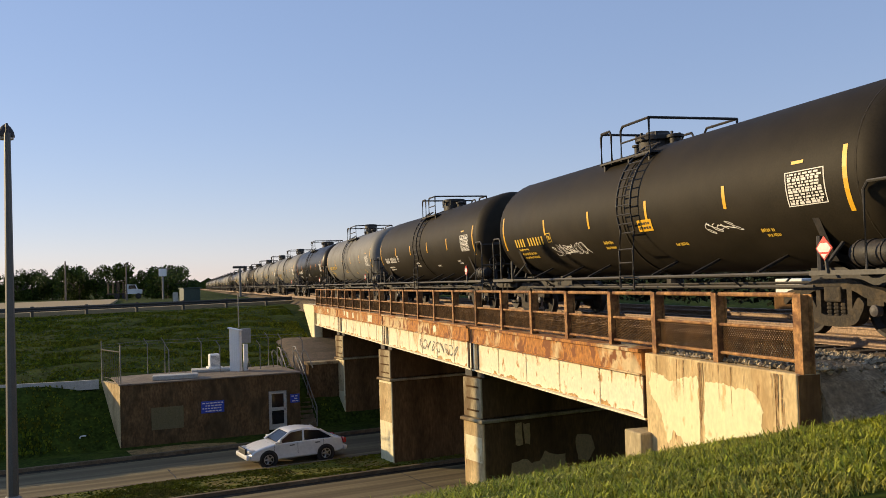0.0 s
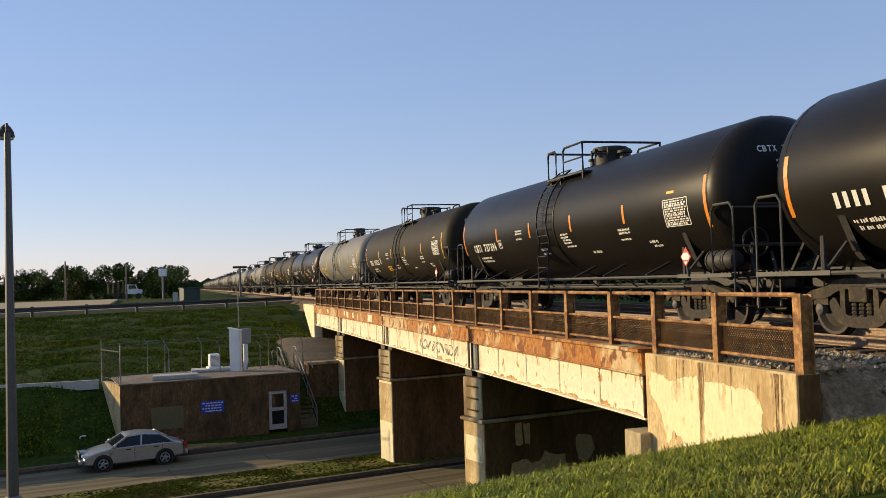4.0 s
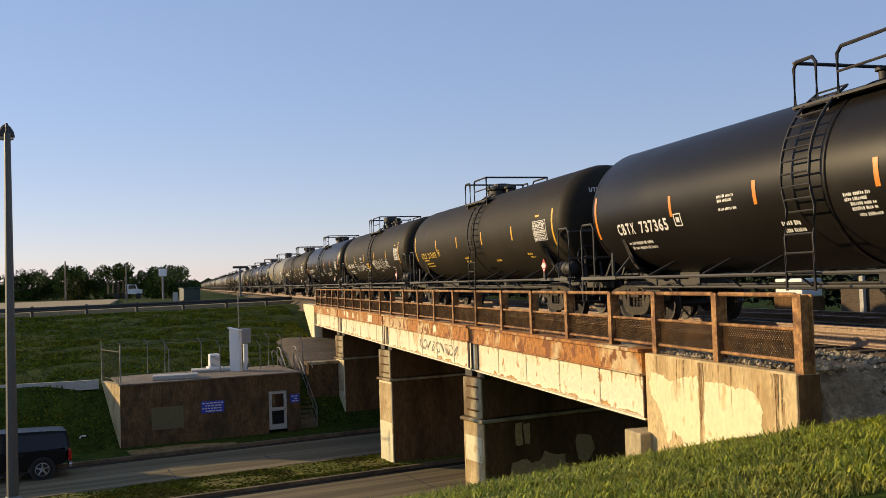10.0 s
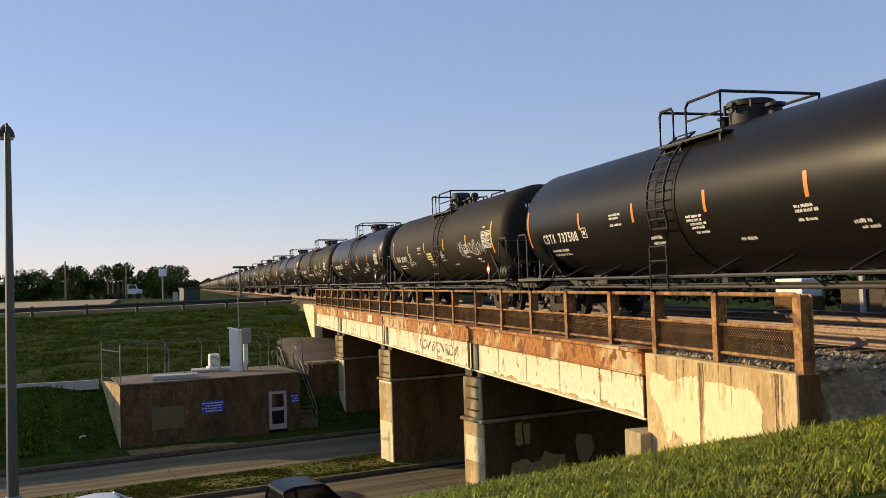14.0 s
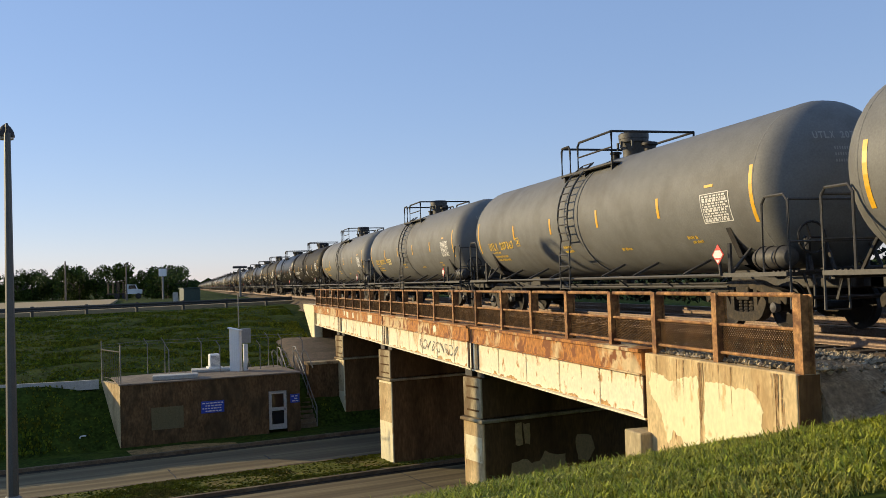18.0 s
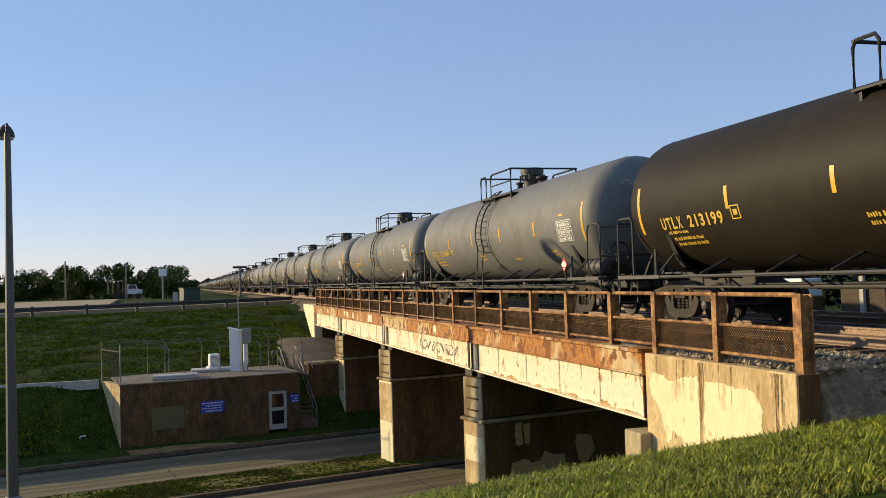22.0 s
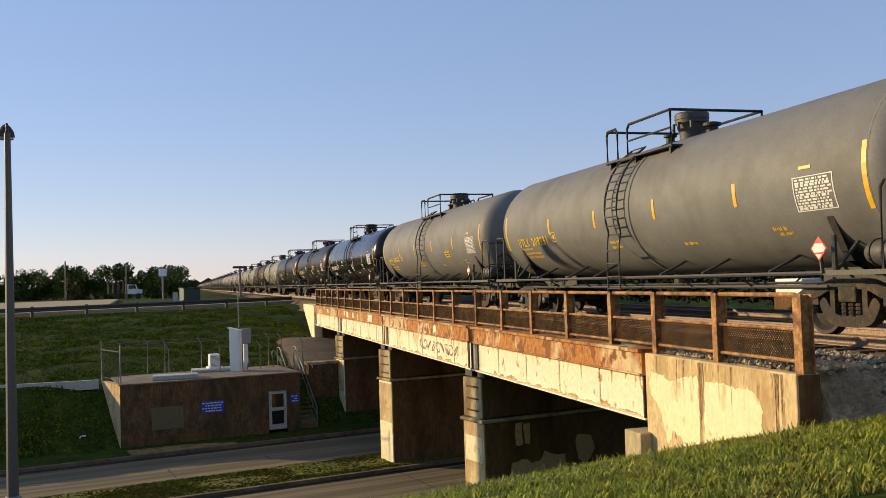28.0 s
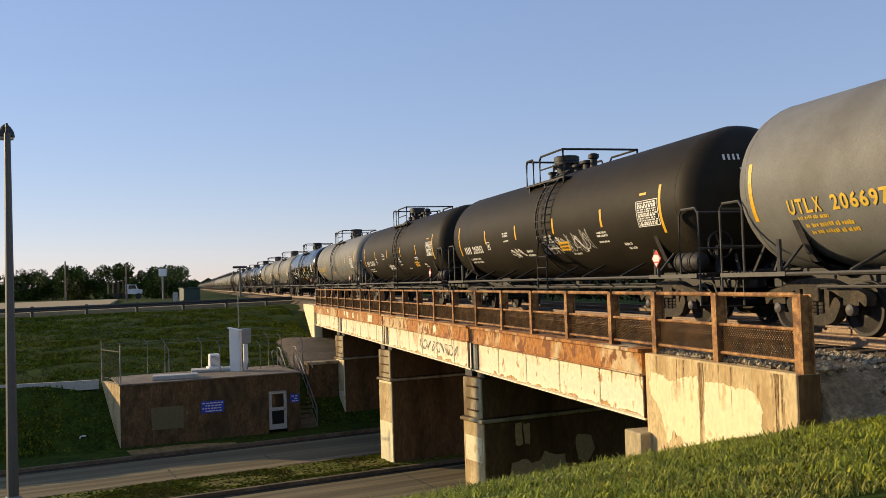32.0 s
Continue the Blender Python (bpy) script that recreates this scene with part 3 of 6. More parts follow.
def track():
    bm = bmesh.new()
    prism(bm, [(8.88, -0.95), (8.88, -0.56), (9.45, -0.25), (16.3, -0.25), (17.2, -0.85)], -260, 14.2, "y")
    prism(bm, [(8.1, -0.42), (16.3, -0.42), (16.3, -0.25), (9.4, -0.25), (8.6, -0.33), (8.1, -0.33)], 14.2, 57, "y")
    prism(bm, [(8.0, -0.85), (9.4, -0.25), (16.3, -0.25), (17.4, -0.85)], 57, 2500, "y")
    tagged(part("ballast", bm, BED), "grey crushed stone track ballast", "ballast", kind="structure")
    for tx in (TRACK_X, TRACK_X + 3.9):
        for s in (-0.76, 0.76):
            x = tx + s
            bm = bmesh.new()
            o = [(-0.07, -0.17), (0.07, -0.17), (0.07, -0.155), (0.012, -0.13), (0.012, -0.045), (0.036, -0.035), (0.036, 0), (-0.036, 0), (-0.036, -0.035), (-0.012, -0.045), (-0.012, -0.13), (-0.07, -0.155)]
            prism(bm, [(x + p, q) for p, q in o], -260, 2500, "y")
            tagged(part("rail", bm, STEEL), "rust brown steel railway rail on timber sleepers", "rail", "railway rails")
    bm = bmesh.new()
    for tx in (TRACK_X, TRACK_X + 3.9):
        for i in range(-20, 700):
            y = i * 0.52
            box(bm, (tx - 1.3, y, -0.36), (tx + 1.3, y + 0.22, -0.175))
    tagged(part("sleepers", bm, TIMBER), "dark timber railway sleepers in the ballast", "sleepers", kind="stuff")
    bm = bmesh.new()
    rows = []
    for k in range(46):
        y = 10.1 - 0.3 * k if k < 40 else -1.9 - 4.0 * (k - 40)
        row = []
        for q in range(9):
            x = 9.05 - 0.17 * q
            z = -0.52 + (ground_z(7.69, y) - 0.10 + 0.52) * (q / 8) ** 0.8 + 0.035 * noise.noise((x * 3, y * 3, 1))
            row.append(bm.verts.new((x, y, z)))
        rows.append(row)
    for a, b in zip(rows, rows[1:]):
        for q in range(8):
            bm.faces.new((a[q], a[q + 1], b[q + 1], b[q]))
    tagged(part("earth_slope", bm, EARTH, smooth=True), "bare brown earth slope below the track ballast", "earth", kind="structure")


# ---- the tank cars ----
R, ZC, HALF, HEAD = 1.51, 2.58, 7.85, 0.76
PITCH = 18.236


def on_tank(bm, y0, y1, a0, a1, lift=0.006, n=4):
    """A patch on the tank's side, from angle a0 to a1 (degrees above the middle), on both sides' near face."""
    r = R + lift
    rows = []
    for i in range(n + 1):
        a = radians(a0 + (a1 - a0) * i / n)
        rows.append([bm.verts.new((-r * math.cos(a), y, ZC + r * math.sin(a))) for y in (y0, y1)])
    for p, q in zip(rows, rows[1:]):
        bm.faces.new((p[0], p[1], q[1], q[0]))


def stroke(bm, pts, w=0.03):
    """A painted line on the tank's side through (y, angle) points."""
    r = R + 0.008
    prev = None
    for i, (y, a) in enumerate(pts):
        y2, a2 = pts[min(i + 1, len(pts) - 1)]
        y1, a1 = pts[max(i - 1, 0)]
        dy, ds = y2 - y1, radians(a2 - a1) * R
        k = math.hypot(dy, ds) or 1
        ny, ns = -ds / k * w / 2, dy / k * w / 2
        pair = []
        for s in (-1, 1):
            t = radians(a) + s * ns / R
            pair.append(bm.verts.new((-r * math.cos(t), y + s * ny, ZC + r * math.sin(t))))
        if prev:
            bm.faces.new((prev[0], prev[1], pair[1], pair[0]))
        prev = pair


def letters(bm, y, a, size, groups, rnd, up=True):
    """A row of plain bars of the size of letters; y falls towards the reader's right."""
    w = size * 0.62
    for g in groups:
        for k in range(g):
            h = math.degrees(size / R)
            on_tank(bm, y - w * rnd.uniform(0.55, 0.86), y, a + h * rnd.choice((0, 0, 0.12)), a + h * rnd.uniform(0.7, 1.0), n=1)
            y -= w
        y -= w * 0.7
    return y


def truck_side(bm, x, s):
    o = 0.09
    prism(bm, rounded([(-1.24, 0.46), (-1.26, 0.66), (-1.08, 0.74), (-0.72, 0.80), (-0.36, 0.93), (0.36, 0.93), (0.72, 0.80), (1.08, 0.74), (1.26, 0.66), (1.24, 0.46), (1.05, 0.60), (0.74, 0.60), (0.40, 0.76), (-0.40, 0.76), (-0.74, 0.60), (-1.05, 0.60)], 0.2), x - o, x + o, "x")
    prism(bm, rounded([(-0.70, 0.52), (-0.54, 0.66), (-0.34, 0.33), (0.34, 0.33), (0.54, 0.66), (0.70, 0.52), (0.46, 0.16), (-0.46, 0.16)], 0.2), x - o, x + o, "x")
    for y in (-0.36, 0.36):
        box(bm, (x - o, y - 0.055, 0.28), (x + o, y + 0.055, 0.82))
    for y in (-0.89, 0.89):
        box(bm, (x - o * 0.8, y - 0.17, 0.50), (x + o * 0.8, y + 0.17, 0.62))


def make_truck(car, y):
    t = new("truck")
    t.parent = car
    t.matrix_basis = pose(0, y, 0)
    for s in (-1, 1):
        bm = bmesh.new()
        truck_side(bm, s * 1.0, s)
        part("side_frame", bm, TRUCK, t)
        bm = bmesh.new()
        for dy in (-0.16, 0, 0.16):
            for k in range(5):
                lathe(bm, [(0.07, 0.31 + k * 0.06), (0.075, 0.335 + k * 0.06), (0.06, 0.36 + k * 0.06)], 8, "z", (s * 1.0, dy, 0))
        tagged(part("spring_nest", bm, TRUCK, t), kind="stuff")
        for dy in (-0.89, 0.89):
            bm = bmesh.new()
            lathe(bm, [(0.08, 0), (0.09, s * 0.03), (0.09, s * 0.11), (0.05, s * 0.13), (0.02, s * 0.14)], 12, "x", (s * 1.0, dy, 0.43))
            part("bearing_cap", bm, HUB, t)
    bm = bmesh.new()
    soft_box(bm, (-1.12, -0.2, 0.55), (1.12, 0.2, 0.80), 0.03)
    part("bolster", bm, TRUCK, t)
    for name, dy in (("wheelset", -0.89), ("wheelset", 0.89)):
        bm = bmesh.new()
        for s in (-1, 1):
            lathe(bm, [(0.12, s * 0.70), (0.30, s * 0.735), (0.37, s * 0.70), (0.455, s * 0.69), (0.455, s * 0.72), (0.430, s * 0.735), (0.425, s * 0.83), (0.37, s * 0.83), (0.30, s * 0.765), (0.13, s * 0.80)], 28, "x")
        lathe(bm, [(0.085, -0.95), (0.085, 0.95)], 10, "x")
        w = part(name, bm, WHEELM, t)
        w.matrix_basis = pose(0, dy, 0.43)
    return t


# paint, lettering, ladder's two sides, ends of the top railing, hatch shape and its place, place of the end stripes
KINDS = {
    "grey": ("grey", "yellow", (-0.05, 0.55), (1.35, -1.65), "cup", -0.66, 7.67),
    "grey_old": ("grey", "yellow", (-0.95, -0.32), (1.15, -1.75), "cup", -0.66, 7.67),
    "umber": ("brown", "white", (-0.28, 0.33), (0.45, -1.60), "drum", -0.62, 7.67),
    "umber_yellow": ("brown", "yellow", (-1.04, -0.40), (1.34, -1.06), "low", 0.55, 7.60),
    "umber_short": ("brown", "white", (-1.26, -0.58), (1.28, -1.45), "cup", 0.85, 7.22),
    "black": ("black", "white", (-0.19, 0.50), (0.75, -1.55), "drum", -0.9, 7.77),
    "black_old": ("black", "white", (-1.10, -0.50), (0.95, -1.45), "low", 0.45, 7.77),
    "black_gloss": ("gloss", "white", (-0.24, 0.60), (1.10, -1.24), "cup", 0.1, 7.64),
}


def tank_car(kind, label, far):
    colour, text, sides, (lead, end), hatch, mid, stripe = KINDS[kind]
    rnd = random.Random(kind)
    car = thing("tank_car", label, "tank car", "tank cars of the train")
    paint = TANK[colour]
    grey = colour == "grey"
    tail = 0.10 if grey else 0.0
    steel = SILL if grey else BLACKM
    bm = bmesh.new()
    prof = []
    for i in range(9):
        a = math.pi / 2 * i / 8
        prof.append((max(0.02, R * math.sin(a)), -HALF - HEAD * math.cos(a)))
    for y in (-5.1, -2.5, 0.0, 2.5, 5.1):
        prof += [(R, y - 0.02), (R + 0.0, y)]
    prof += [(r, -h) for r, h in prof[:9][::-1]]
    prof = [(r, h + tail if h < -6 else h) for r, h in prof]
    lathe(bm, prof, 56, "y", (0, 0, ZC))
    tank = part("tank", bm, paint, car, smooth=True)
    # seams and the band under the ladder
    for y, h, lift in ((-0.35, 0.04, 0.018), (tail - HALF + 0.02, 0.02, 0.004), (HALF - 0.02, 0.02, 0.004)):
        bm = bmesh.new()
        lathe(bm, [(R - 0.01, y - h - 0.01), (R + lift, y - h), (R + lift, y + h), (R - 0.01, y + h + 0.01)], 40, "y", (0, 0, ZC))
        part("weld_band", bm, paint, car, smooth=True)
    # manway and valves on top
    top = ZC + R
    bm = bmesh.new()
    if hatch == "low":
        lathe(bm, [(0.46, top - 0.1), (0.46, top + 0.16), (0.54, top + 0.18), (0.54, top + 0.27), (0.50, top + 0.30), (0.30, top + 0.33), (0.28, top + 0.40), (0.1, top + 0.42)], 24, "z", (0, mid, 0))
    elif hatch == "drum":
        lathe(bm, [(0.43, top - 0.1), (0.43, top + 0.28), (0.48, top + 0.29), (0.48, top + 0.38), (0.44, top + 0.41), (0.1, top + 0.43)], 24, "z", (0, mid, 0))
    else:
        lathe(bm, [(0.28, top - 0.1), (0.28, top + 0.10), (0.33, top + 0.32), (0.37, top + 0.34), (0.37, top + 0.42), (0.38, top + 0.43), (0.38, top + 0.55), (0.35, top + 0.58), (0.1, top + 0.60)], 24, "z", (0, mid, 0))
    part("manway", creased(bm), steel, car, smooth=True)
    bm = bmesh.new()
    for k in range(8):
        a = math.pi * k / 4 + 0.2
        q = 0.40 if hatch == "cup" else 0.50
        box(bm, (q * math.cos(a) - 0.025, mid + q * math.sin(a) - 0.025, top + 0.16), (q * math.cos(a) + 0.025, mid + q * math.sin(a) + 0.025, top + 0.36))
    tagged(part("hatch_bolts", bm, steel, car), kind="stuff")
    for vx, vy, r, up in ((0.05, mid - 0.72, 0.13, 0.26), (-0.2, mid + 0.62, 0.10, 0.20)) + (((0.1, -0.45, 0.17, 0.30), (0.0, -1.0, 0.10, 0.42)) if kind == "umber_short" else ()):
        bm = bmesh.new()
        lathe(bm, [(r, top - 0.1), (r, top + up * 0.6), (r * 1.5, top + up * 0.66), (r * 1.5, top + up * 0.9), (r * 0.6, top + up)], 12, "z", (vx, vy, 0))
        part("valve", creased(bm), BLACKM, car, smooth=True)
    # platform and safety rails
    for sx in (-1, 1):
        bm = bmesh.new()
        box(bm, (sx * 0.95 - 0.2, end - 0.05, top - 0.32), (sx * 0.95 + 0.2, lead + 0.05, top - 0.28))
        for y in (end + 0.1, 0, lead - 0.1):
            box(bm, (sx * 0.9 - 0.2, y - 0.03, top - 0.5), (sx * 0.9 + 0.2, y + 0.03, top - 0.32))
        part("platform", bm, BLACKM, car)
    bm = bmesh.new()
    h = top + 0.46
    gate = lead - 0.55
    for sx in (-1, 1):
        x = sx * 1.12
        tube(bm, [(x, lead, top - 0.35), (x, lead, h - 0.1), (x, lead - 0.08, h), (x, gate + 0.08, h), (x, gate, h - 0.1), (x, gate, top - 0.35)], 0.032, 6)
        tube(bm, [(x, gate - 0.5, top - 0.35), (x, gate - 0.5, h - 0.1), (x, gate - 0.6, h), (x, end, h), (x, end, top - 0.35)], 0.032, 6)
        tube(bm, [(x, gate - 0.5, h - 0.38), (x, end, h - 0.38)], 0.022, 6)
    for y in (end, lead):
        tube(bm, [(-1.12, y, h), (1.12, y, h)], 0.032, 6)
    part("safety_railing", bm, BLACKM, car, "tubular safety railing")
    # ladder on the side
    bm = bmesh.new()
    for y in sides:
        pts = [(-1.62, y, 0.75), (-1.62, y, 1.6)]
        for i in range(9):
            a = radians(-18 + i * 9.5)
            pts.append((-(R + 0.14) * math.cos(a), y, ZC + (R + 0.14) * math.sin(a)))
        tube(bm, pts, 0.026, 6)
    ladder = part("ladder", bm, BLACKM if not grey else SILL, car)
    steps = [(-(R + 0.14) * math.cos(a), ZC + (R + 0.14) * math.sin(a)) for a in (radians(-20 + i * 7.2) for i in range(12))]
    steps += [(-1.62, z) for z in (0.78, 1.05, 1.35, 1.65)]
    joined = bmesh.new()
    for x, z in steps:
        bm = joined if far else bmesh.new()
        tube(bm, [(x, sides[0], z), (x, sides[1], z)], 0.018, 5)
        if not far:
            part("rung", bm, steel, ladder)
    if far:
        tagged(part("rungs", joined, steel, ladder), kind="stuff")
    else:
        joined.free()
    # sill, walkway bar and braces
    bm = bmesh.new()
    for sx in (-1, 1):
        tube(bm, [(sx * 1.52, -8.3, 1.02), (sx * 1.52, 8.3, 1.02)], 0.035, 6)
    part("side_bar", bm, SILL, car)
    joined = bmesh.new()
    for sx in (-1, 1):
        for y in (-5.3, -3.2, -1.6, 1.6, 3.2, 5.3):
            bm = joined if far else bmesh.new()
            tube(bm, [(sx * 0.55, y, 0.98), (sx * 1.5, y, 1.02), (sx * 1.46, y, 1.06), (sx * 0.86, y, 1.33)], 0.034, 5)
            if not far:
                part("brace", bm, steel, car)
    if far:
        tagged(part("underframe_bracing", joined, steel, car), kind="stuff")
    else:
        joined.free()
    joined = bmesh.new()
    for sx in (-1, 1):
        for s in (-1, 1):
            bm = joined if far else bmesh.new()
            tube(bm, [(sx * 1.5, s * 6.95, 0.98), (sx * 1.5, s * 6.95, 1.60)], 0.045, 6)
            tube(bm, [(sx * 1.5, s * 6.95, 1.02), (sx * 1.05, s * 6.95, 1.5)], 0.03, 5)
            if not far:
                part("corner_post", bm, SILL, car)
    if far:
        tagged(part("corner_posts", joined, SILL, car), kind="stuff")
    else:
        joined.free()
    for s in (-1, 1):
        a, b = sorted((s * 6.75, s * 8.62))
        bm = bmesh.new()
        for sx in (-1, 1):
            box(bm, (sx * 1.5 - 0.06, a, 0.985), (sx * 1.5 + 0.06, b, 1.06))
        box(bm, (-1.44, min(s * 8.5, s * 8.62), 0.93), (1.44, max(s * 8.5, s * 8.62), 0.97))
        part("deck_edge", bm, SILL, car)
    bm = bmesh.new()
    for sx in (-1, 1):
        tube(bm, [(sx * 1.2, -6.4, 0.80), (sx * 1.2, 6.4, 0.80)], 0.028, 6)
        for y in (-4.4, -2.4, 0.4, 2.4, 4.4):
            tube(bm, [(sx * 1.2, y, 0.80), (sx * 1.48, y, 1.0)], 0.02, 5)
    part("brake_pipe", bm, SILL, car)
    bm = bmesh.new()
    for s in (-1, 1):
        y0, y1 = sorted((s * 5.2, s * 8.75))
        soft_box(bm, (-0.33, y0, 0.75), (0.33, y1, 1.12), 0.03)
        prism(bm, [(-1.35, 1.9), (-1.1, 1.35), (-0.45, 0.95), (0.45, 0.95), (1.1, 1.35), (1.35, 1.9), (1.0, 1.2), (0, 1.12), (-1.0, 1.2)], s * 6.7 - 0.08, s * 6.7 + 0.08, "y")
        box(bm, (-1.52, s * 8.2 - 0.4, 0.98), (1.52, s * 8.2 + 0.35, 1.04))
        box(bm, (-0.16, min(s * 8.7, s * 9.2), 0.78), (0.16, max(s * 8.7, s * 9.2), 1.0))
    tube(bm, [(0.35, -6, 0.75), (0.35, 6, 0.75)], 0.05, 6)
    tube(bm, [(-0.5, -6.2, 0.85), (-0.5, 6.2, 0.82)], 0.03, 6)
    lathe(bm, [(0.12, 0.62), (0.2, 0.7), (0.2, 1.15)], 12, "z", (0, 0, 0))
    part("underframe", bm, BLACKM, car)
    # end handrails
    for s in (-1, 1):
        bm = bmesh.new()
        for sx in (-1, 1):
            x = sx * 1.5
            tube(bm, [(x, s * 7.95, 1.02), (x, s * 7.95, 2.22), (x, s * 8.05, 2.34), (x, s * 8.55, 2.34), (x, s * 8.65, 2.22), (x, s * 8.65, 0.45), (x - sx * 0.45, s * 8.65, 0.45), (x - sx * 0.45, s * 8.65, 1.0)], 0.026, 6)
        tube(bm, [(-1.5, s * 8.65, 1.55), (1.5, s * 8.65, 1.55)], 0.024, 6)
        tube(bm, [(-1.5, s * 8.65, 2.25), (1.5, s * 8.65, 2.25)], 0.024, 6)
        part("end_handrail", bm, SILL, car)
        bm = bmesh.new()
        tube(bm, [(0.3, s * 8.8, 0.85), (0.38, s * 9.0, 0.6), (0.3, s * 9.2, 0.5)], 0.03, 6)
        soft_box(bm, (-0.14, min(s * 9.0, s * 9.235), 0.74), (0.14, max(s * 9.0, s * 9.235), 1.02), 0.03)
        part("coupler", bm, TRUCK, car)
    # end platform with its grating and brackets
    for s in (-1, 1):
        bm = bmesh.new()
        for k in range(6):
            box(bm, (-1.35, s * (8.0 + k * 0.12) - 0.03, 1.045), (1.35, s * (8.0 + k * 0.12) + 0.03, 1.075))
        part("end_grating", bm, BLACKM, car)
        bm = bmesh.new()
        for x in (-0.95, -0.5, 0.5, 0.95):
            tube(bm, [(x, s * 8.5, 1.0), (x * 0.9, s * 8.25, 1.5), (x * 0.8, s * 8.0, 1.9)], 0.035, 5)
        tube(bm, [(-1.2, s * 8.6, 1.0), (-1.2, s * 8.75, 0.62), (1.2, s * 8.75, 0.62)], 0.03, 5)
        part("end_bracket", bm, BLACKM, car)
    # brake reservoir and gear at the trailing end
    bm = bmesh.new()
    lathe(bm, [(0.05, -8.35), (0.15, -8.3), (0.2, -8.2), (0.2, -7.5), (0.15, -7.4), (0.05, -7.35)], 16, "y", (-1.2, 0, 1.30))
    part("air_reservoir", creased(bm), SILL if grey else BLACKM, car, smooth=True)
    bm = bmesh.new()
    for y in (-8.1, -7.8, -7.55):
        lathe(bm, [(0.2, y - 0.02), (0.215, y - 0.018), (0.215, y + 0.018), (0.2, y + 0.02)], 16, "y", (-1.2, 0, 1.30))
    tagged(part("reservoir_strap", bm, BLACKM, car), kind="stuff")
    bm = bmesh.new()
    ring = [(-0.9 + 0.27 * math.cos(math.pi * k / 8), -8.45, 1.62 + 0.27 * math.sin(math.pi * k / 8)) for k in range(17)]
    tube(bm, ring, 0.022, 5, False)
    for k in range(3):
        tube(bm, [ring[k * 5], (-0.9, -8.42, 1.62)], 0.016, 5)
    tube(bm, [(-0.9, -8.3, 1.0), (-0.9, -8.36, 1.62)], 0.04, 6)
    part("handbrake_wheel", bm, BLACKM, car)
    for s in (-1, 1):
        make_truck(car, s * 6.71)
    # markings
    ink = TEXTY if text == "yellow" else TEXTW
    for y, a, h in ((stripe, -25, 39), (4.3, -13, 16), (1.45, -13, 16), (-1.45, -13, 16), (-4.4, -13, 16), (-stripe, -25, 39)):
        bm = bmesh.new()
        on_tank(bm, y - 0.05, y + 0.05, a, a + h, n=6)
        part("reflective_stripe", bm, ORANGE if kind in ("black", "black_old") else YELLOW, car)
    bm = bmesh.new()
    letters(bm, 6.6, -27.2, 0.07, (3, 4, 3, 5), rnd) if text == "yellow" else None
    letters(bm, 6.5, -33, 0.085, (2, 3, 6, 2, 5), rnd)
    letters(bm, 6.45, -38, 0.085, (2, 3, 6, 2, 5), rnd)
    tagged(part("weight_lines", bm, ink, car, "rows of small %s bars like lettering" % text), kind="stuff")
    bm = bmesh.new()
    for a, b, c, d in ((3.96, 4.24, -21, -20.2), (3.96, 4.24, -11.8, -11), (3.96, 3.99, -21, -11), (4.21, 4.24, -21, -11), (4.04, 4.16, -18, -14)):
        on_tank(bm, a, b, c, d, n=2)
    part("stencil_box", bm, ink, car)
    bm = bmesh.new()
    letters(bm, 0.95, -30, 0.09, (5, 3), rnd)
    letters(bm, 0.95, -35, 0.08, (4, 6), rnd)
    letters(bm, -2.2, -38, 0.08, (3, 6), rnd)
    letters(bm, -5.2, -33, 0.08, (5, 2), rnd)
    letters(bm, -5.3, -37, 0.07, (3, 5), rnd)
    tagged(part("small_lettering", bm, ink, car), kind="stuff")
    bm = bmesh.new()
    y0, a0 = {"grey": (-6.10, -21), "brown": (-6.25, -17), "black": (-6.25, -20), "gloss": (-6.0, -18)}[colour]
    for k in range(11):
        a = a0 + k * 1.8
        y = y0
        while y > y0 - 0.78:
            w = rnd.uniform(0.02, 0.12)
            on_tank(bm, max(y - w, y0 - 0.84), y, a, a + (1.15 if k % 4 else 1.6), n=1)
            y -= w + rnd.uniform(0.015, 0.045)
    for q in (y0 + 0.05, y0 - 0.88):
        on_tank(bm, q - 0.012, q + 0.012, a0 - 1, a0 + 20.6, n=4)
    for q in (a0 - 1, a0 + 20.0):
        on_tank(bm, y0 - 0.88, y0 + 0.05, q, q + 0.6, n=1)
    part("data_panel", bm, TEXTW, car, "stencilled white data panel")["kind"] = "stuff"
    bm = bmesh.new()
    on_tank(bm, y0 - 0.4, y0 - 0.1, a0 + 25, a0 + 27, n=1)
    part("consolidated_stencil", bm, YELLOW, car)
    # hazard placard on its bracket
    y = -6.75 if grey else -7.2
    bm = bmesh.new()
    prism(bm, [(y, 1.21), (y + 0.19, 1.40), (y, 1.59), (y - 0.19, 1.40)], -1.62, -1.605, "x")
    placard = part("placard", bm, RED, car, "red and white diamond hazard placard")
    bm = bmesh.new()
    prism(bm, [(y + 0.10, 1.34), (y + 0.155, 1.40), (y + 0.08, 1.48), (y - 0.08, 1.48), (y - 0.155, 1.40), (y - 0.10, 1.34)], -1.626, -1.621, "x")
    prism(bm, [(y, 1.24), (y + 0.07, 1.31), (y - 0.07, 1.31)], -1.626, -1.621, "x")
    part("placard_mark", bm, TEXTW, placard)
    bm = bmesh.new()
    tube(bm, [(-1.57, y, 1.02), (-1.59, y, 1.3)], 0.03, 6)
    part("placard_bracket", bm, SILL, car)
    return car


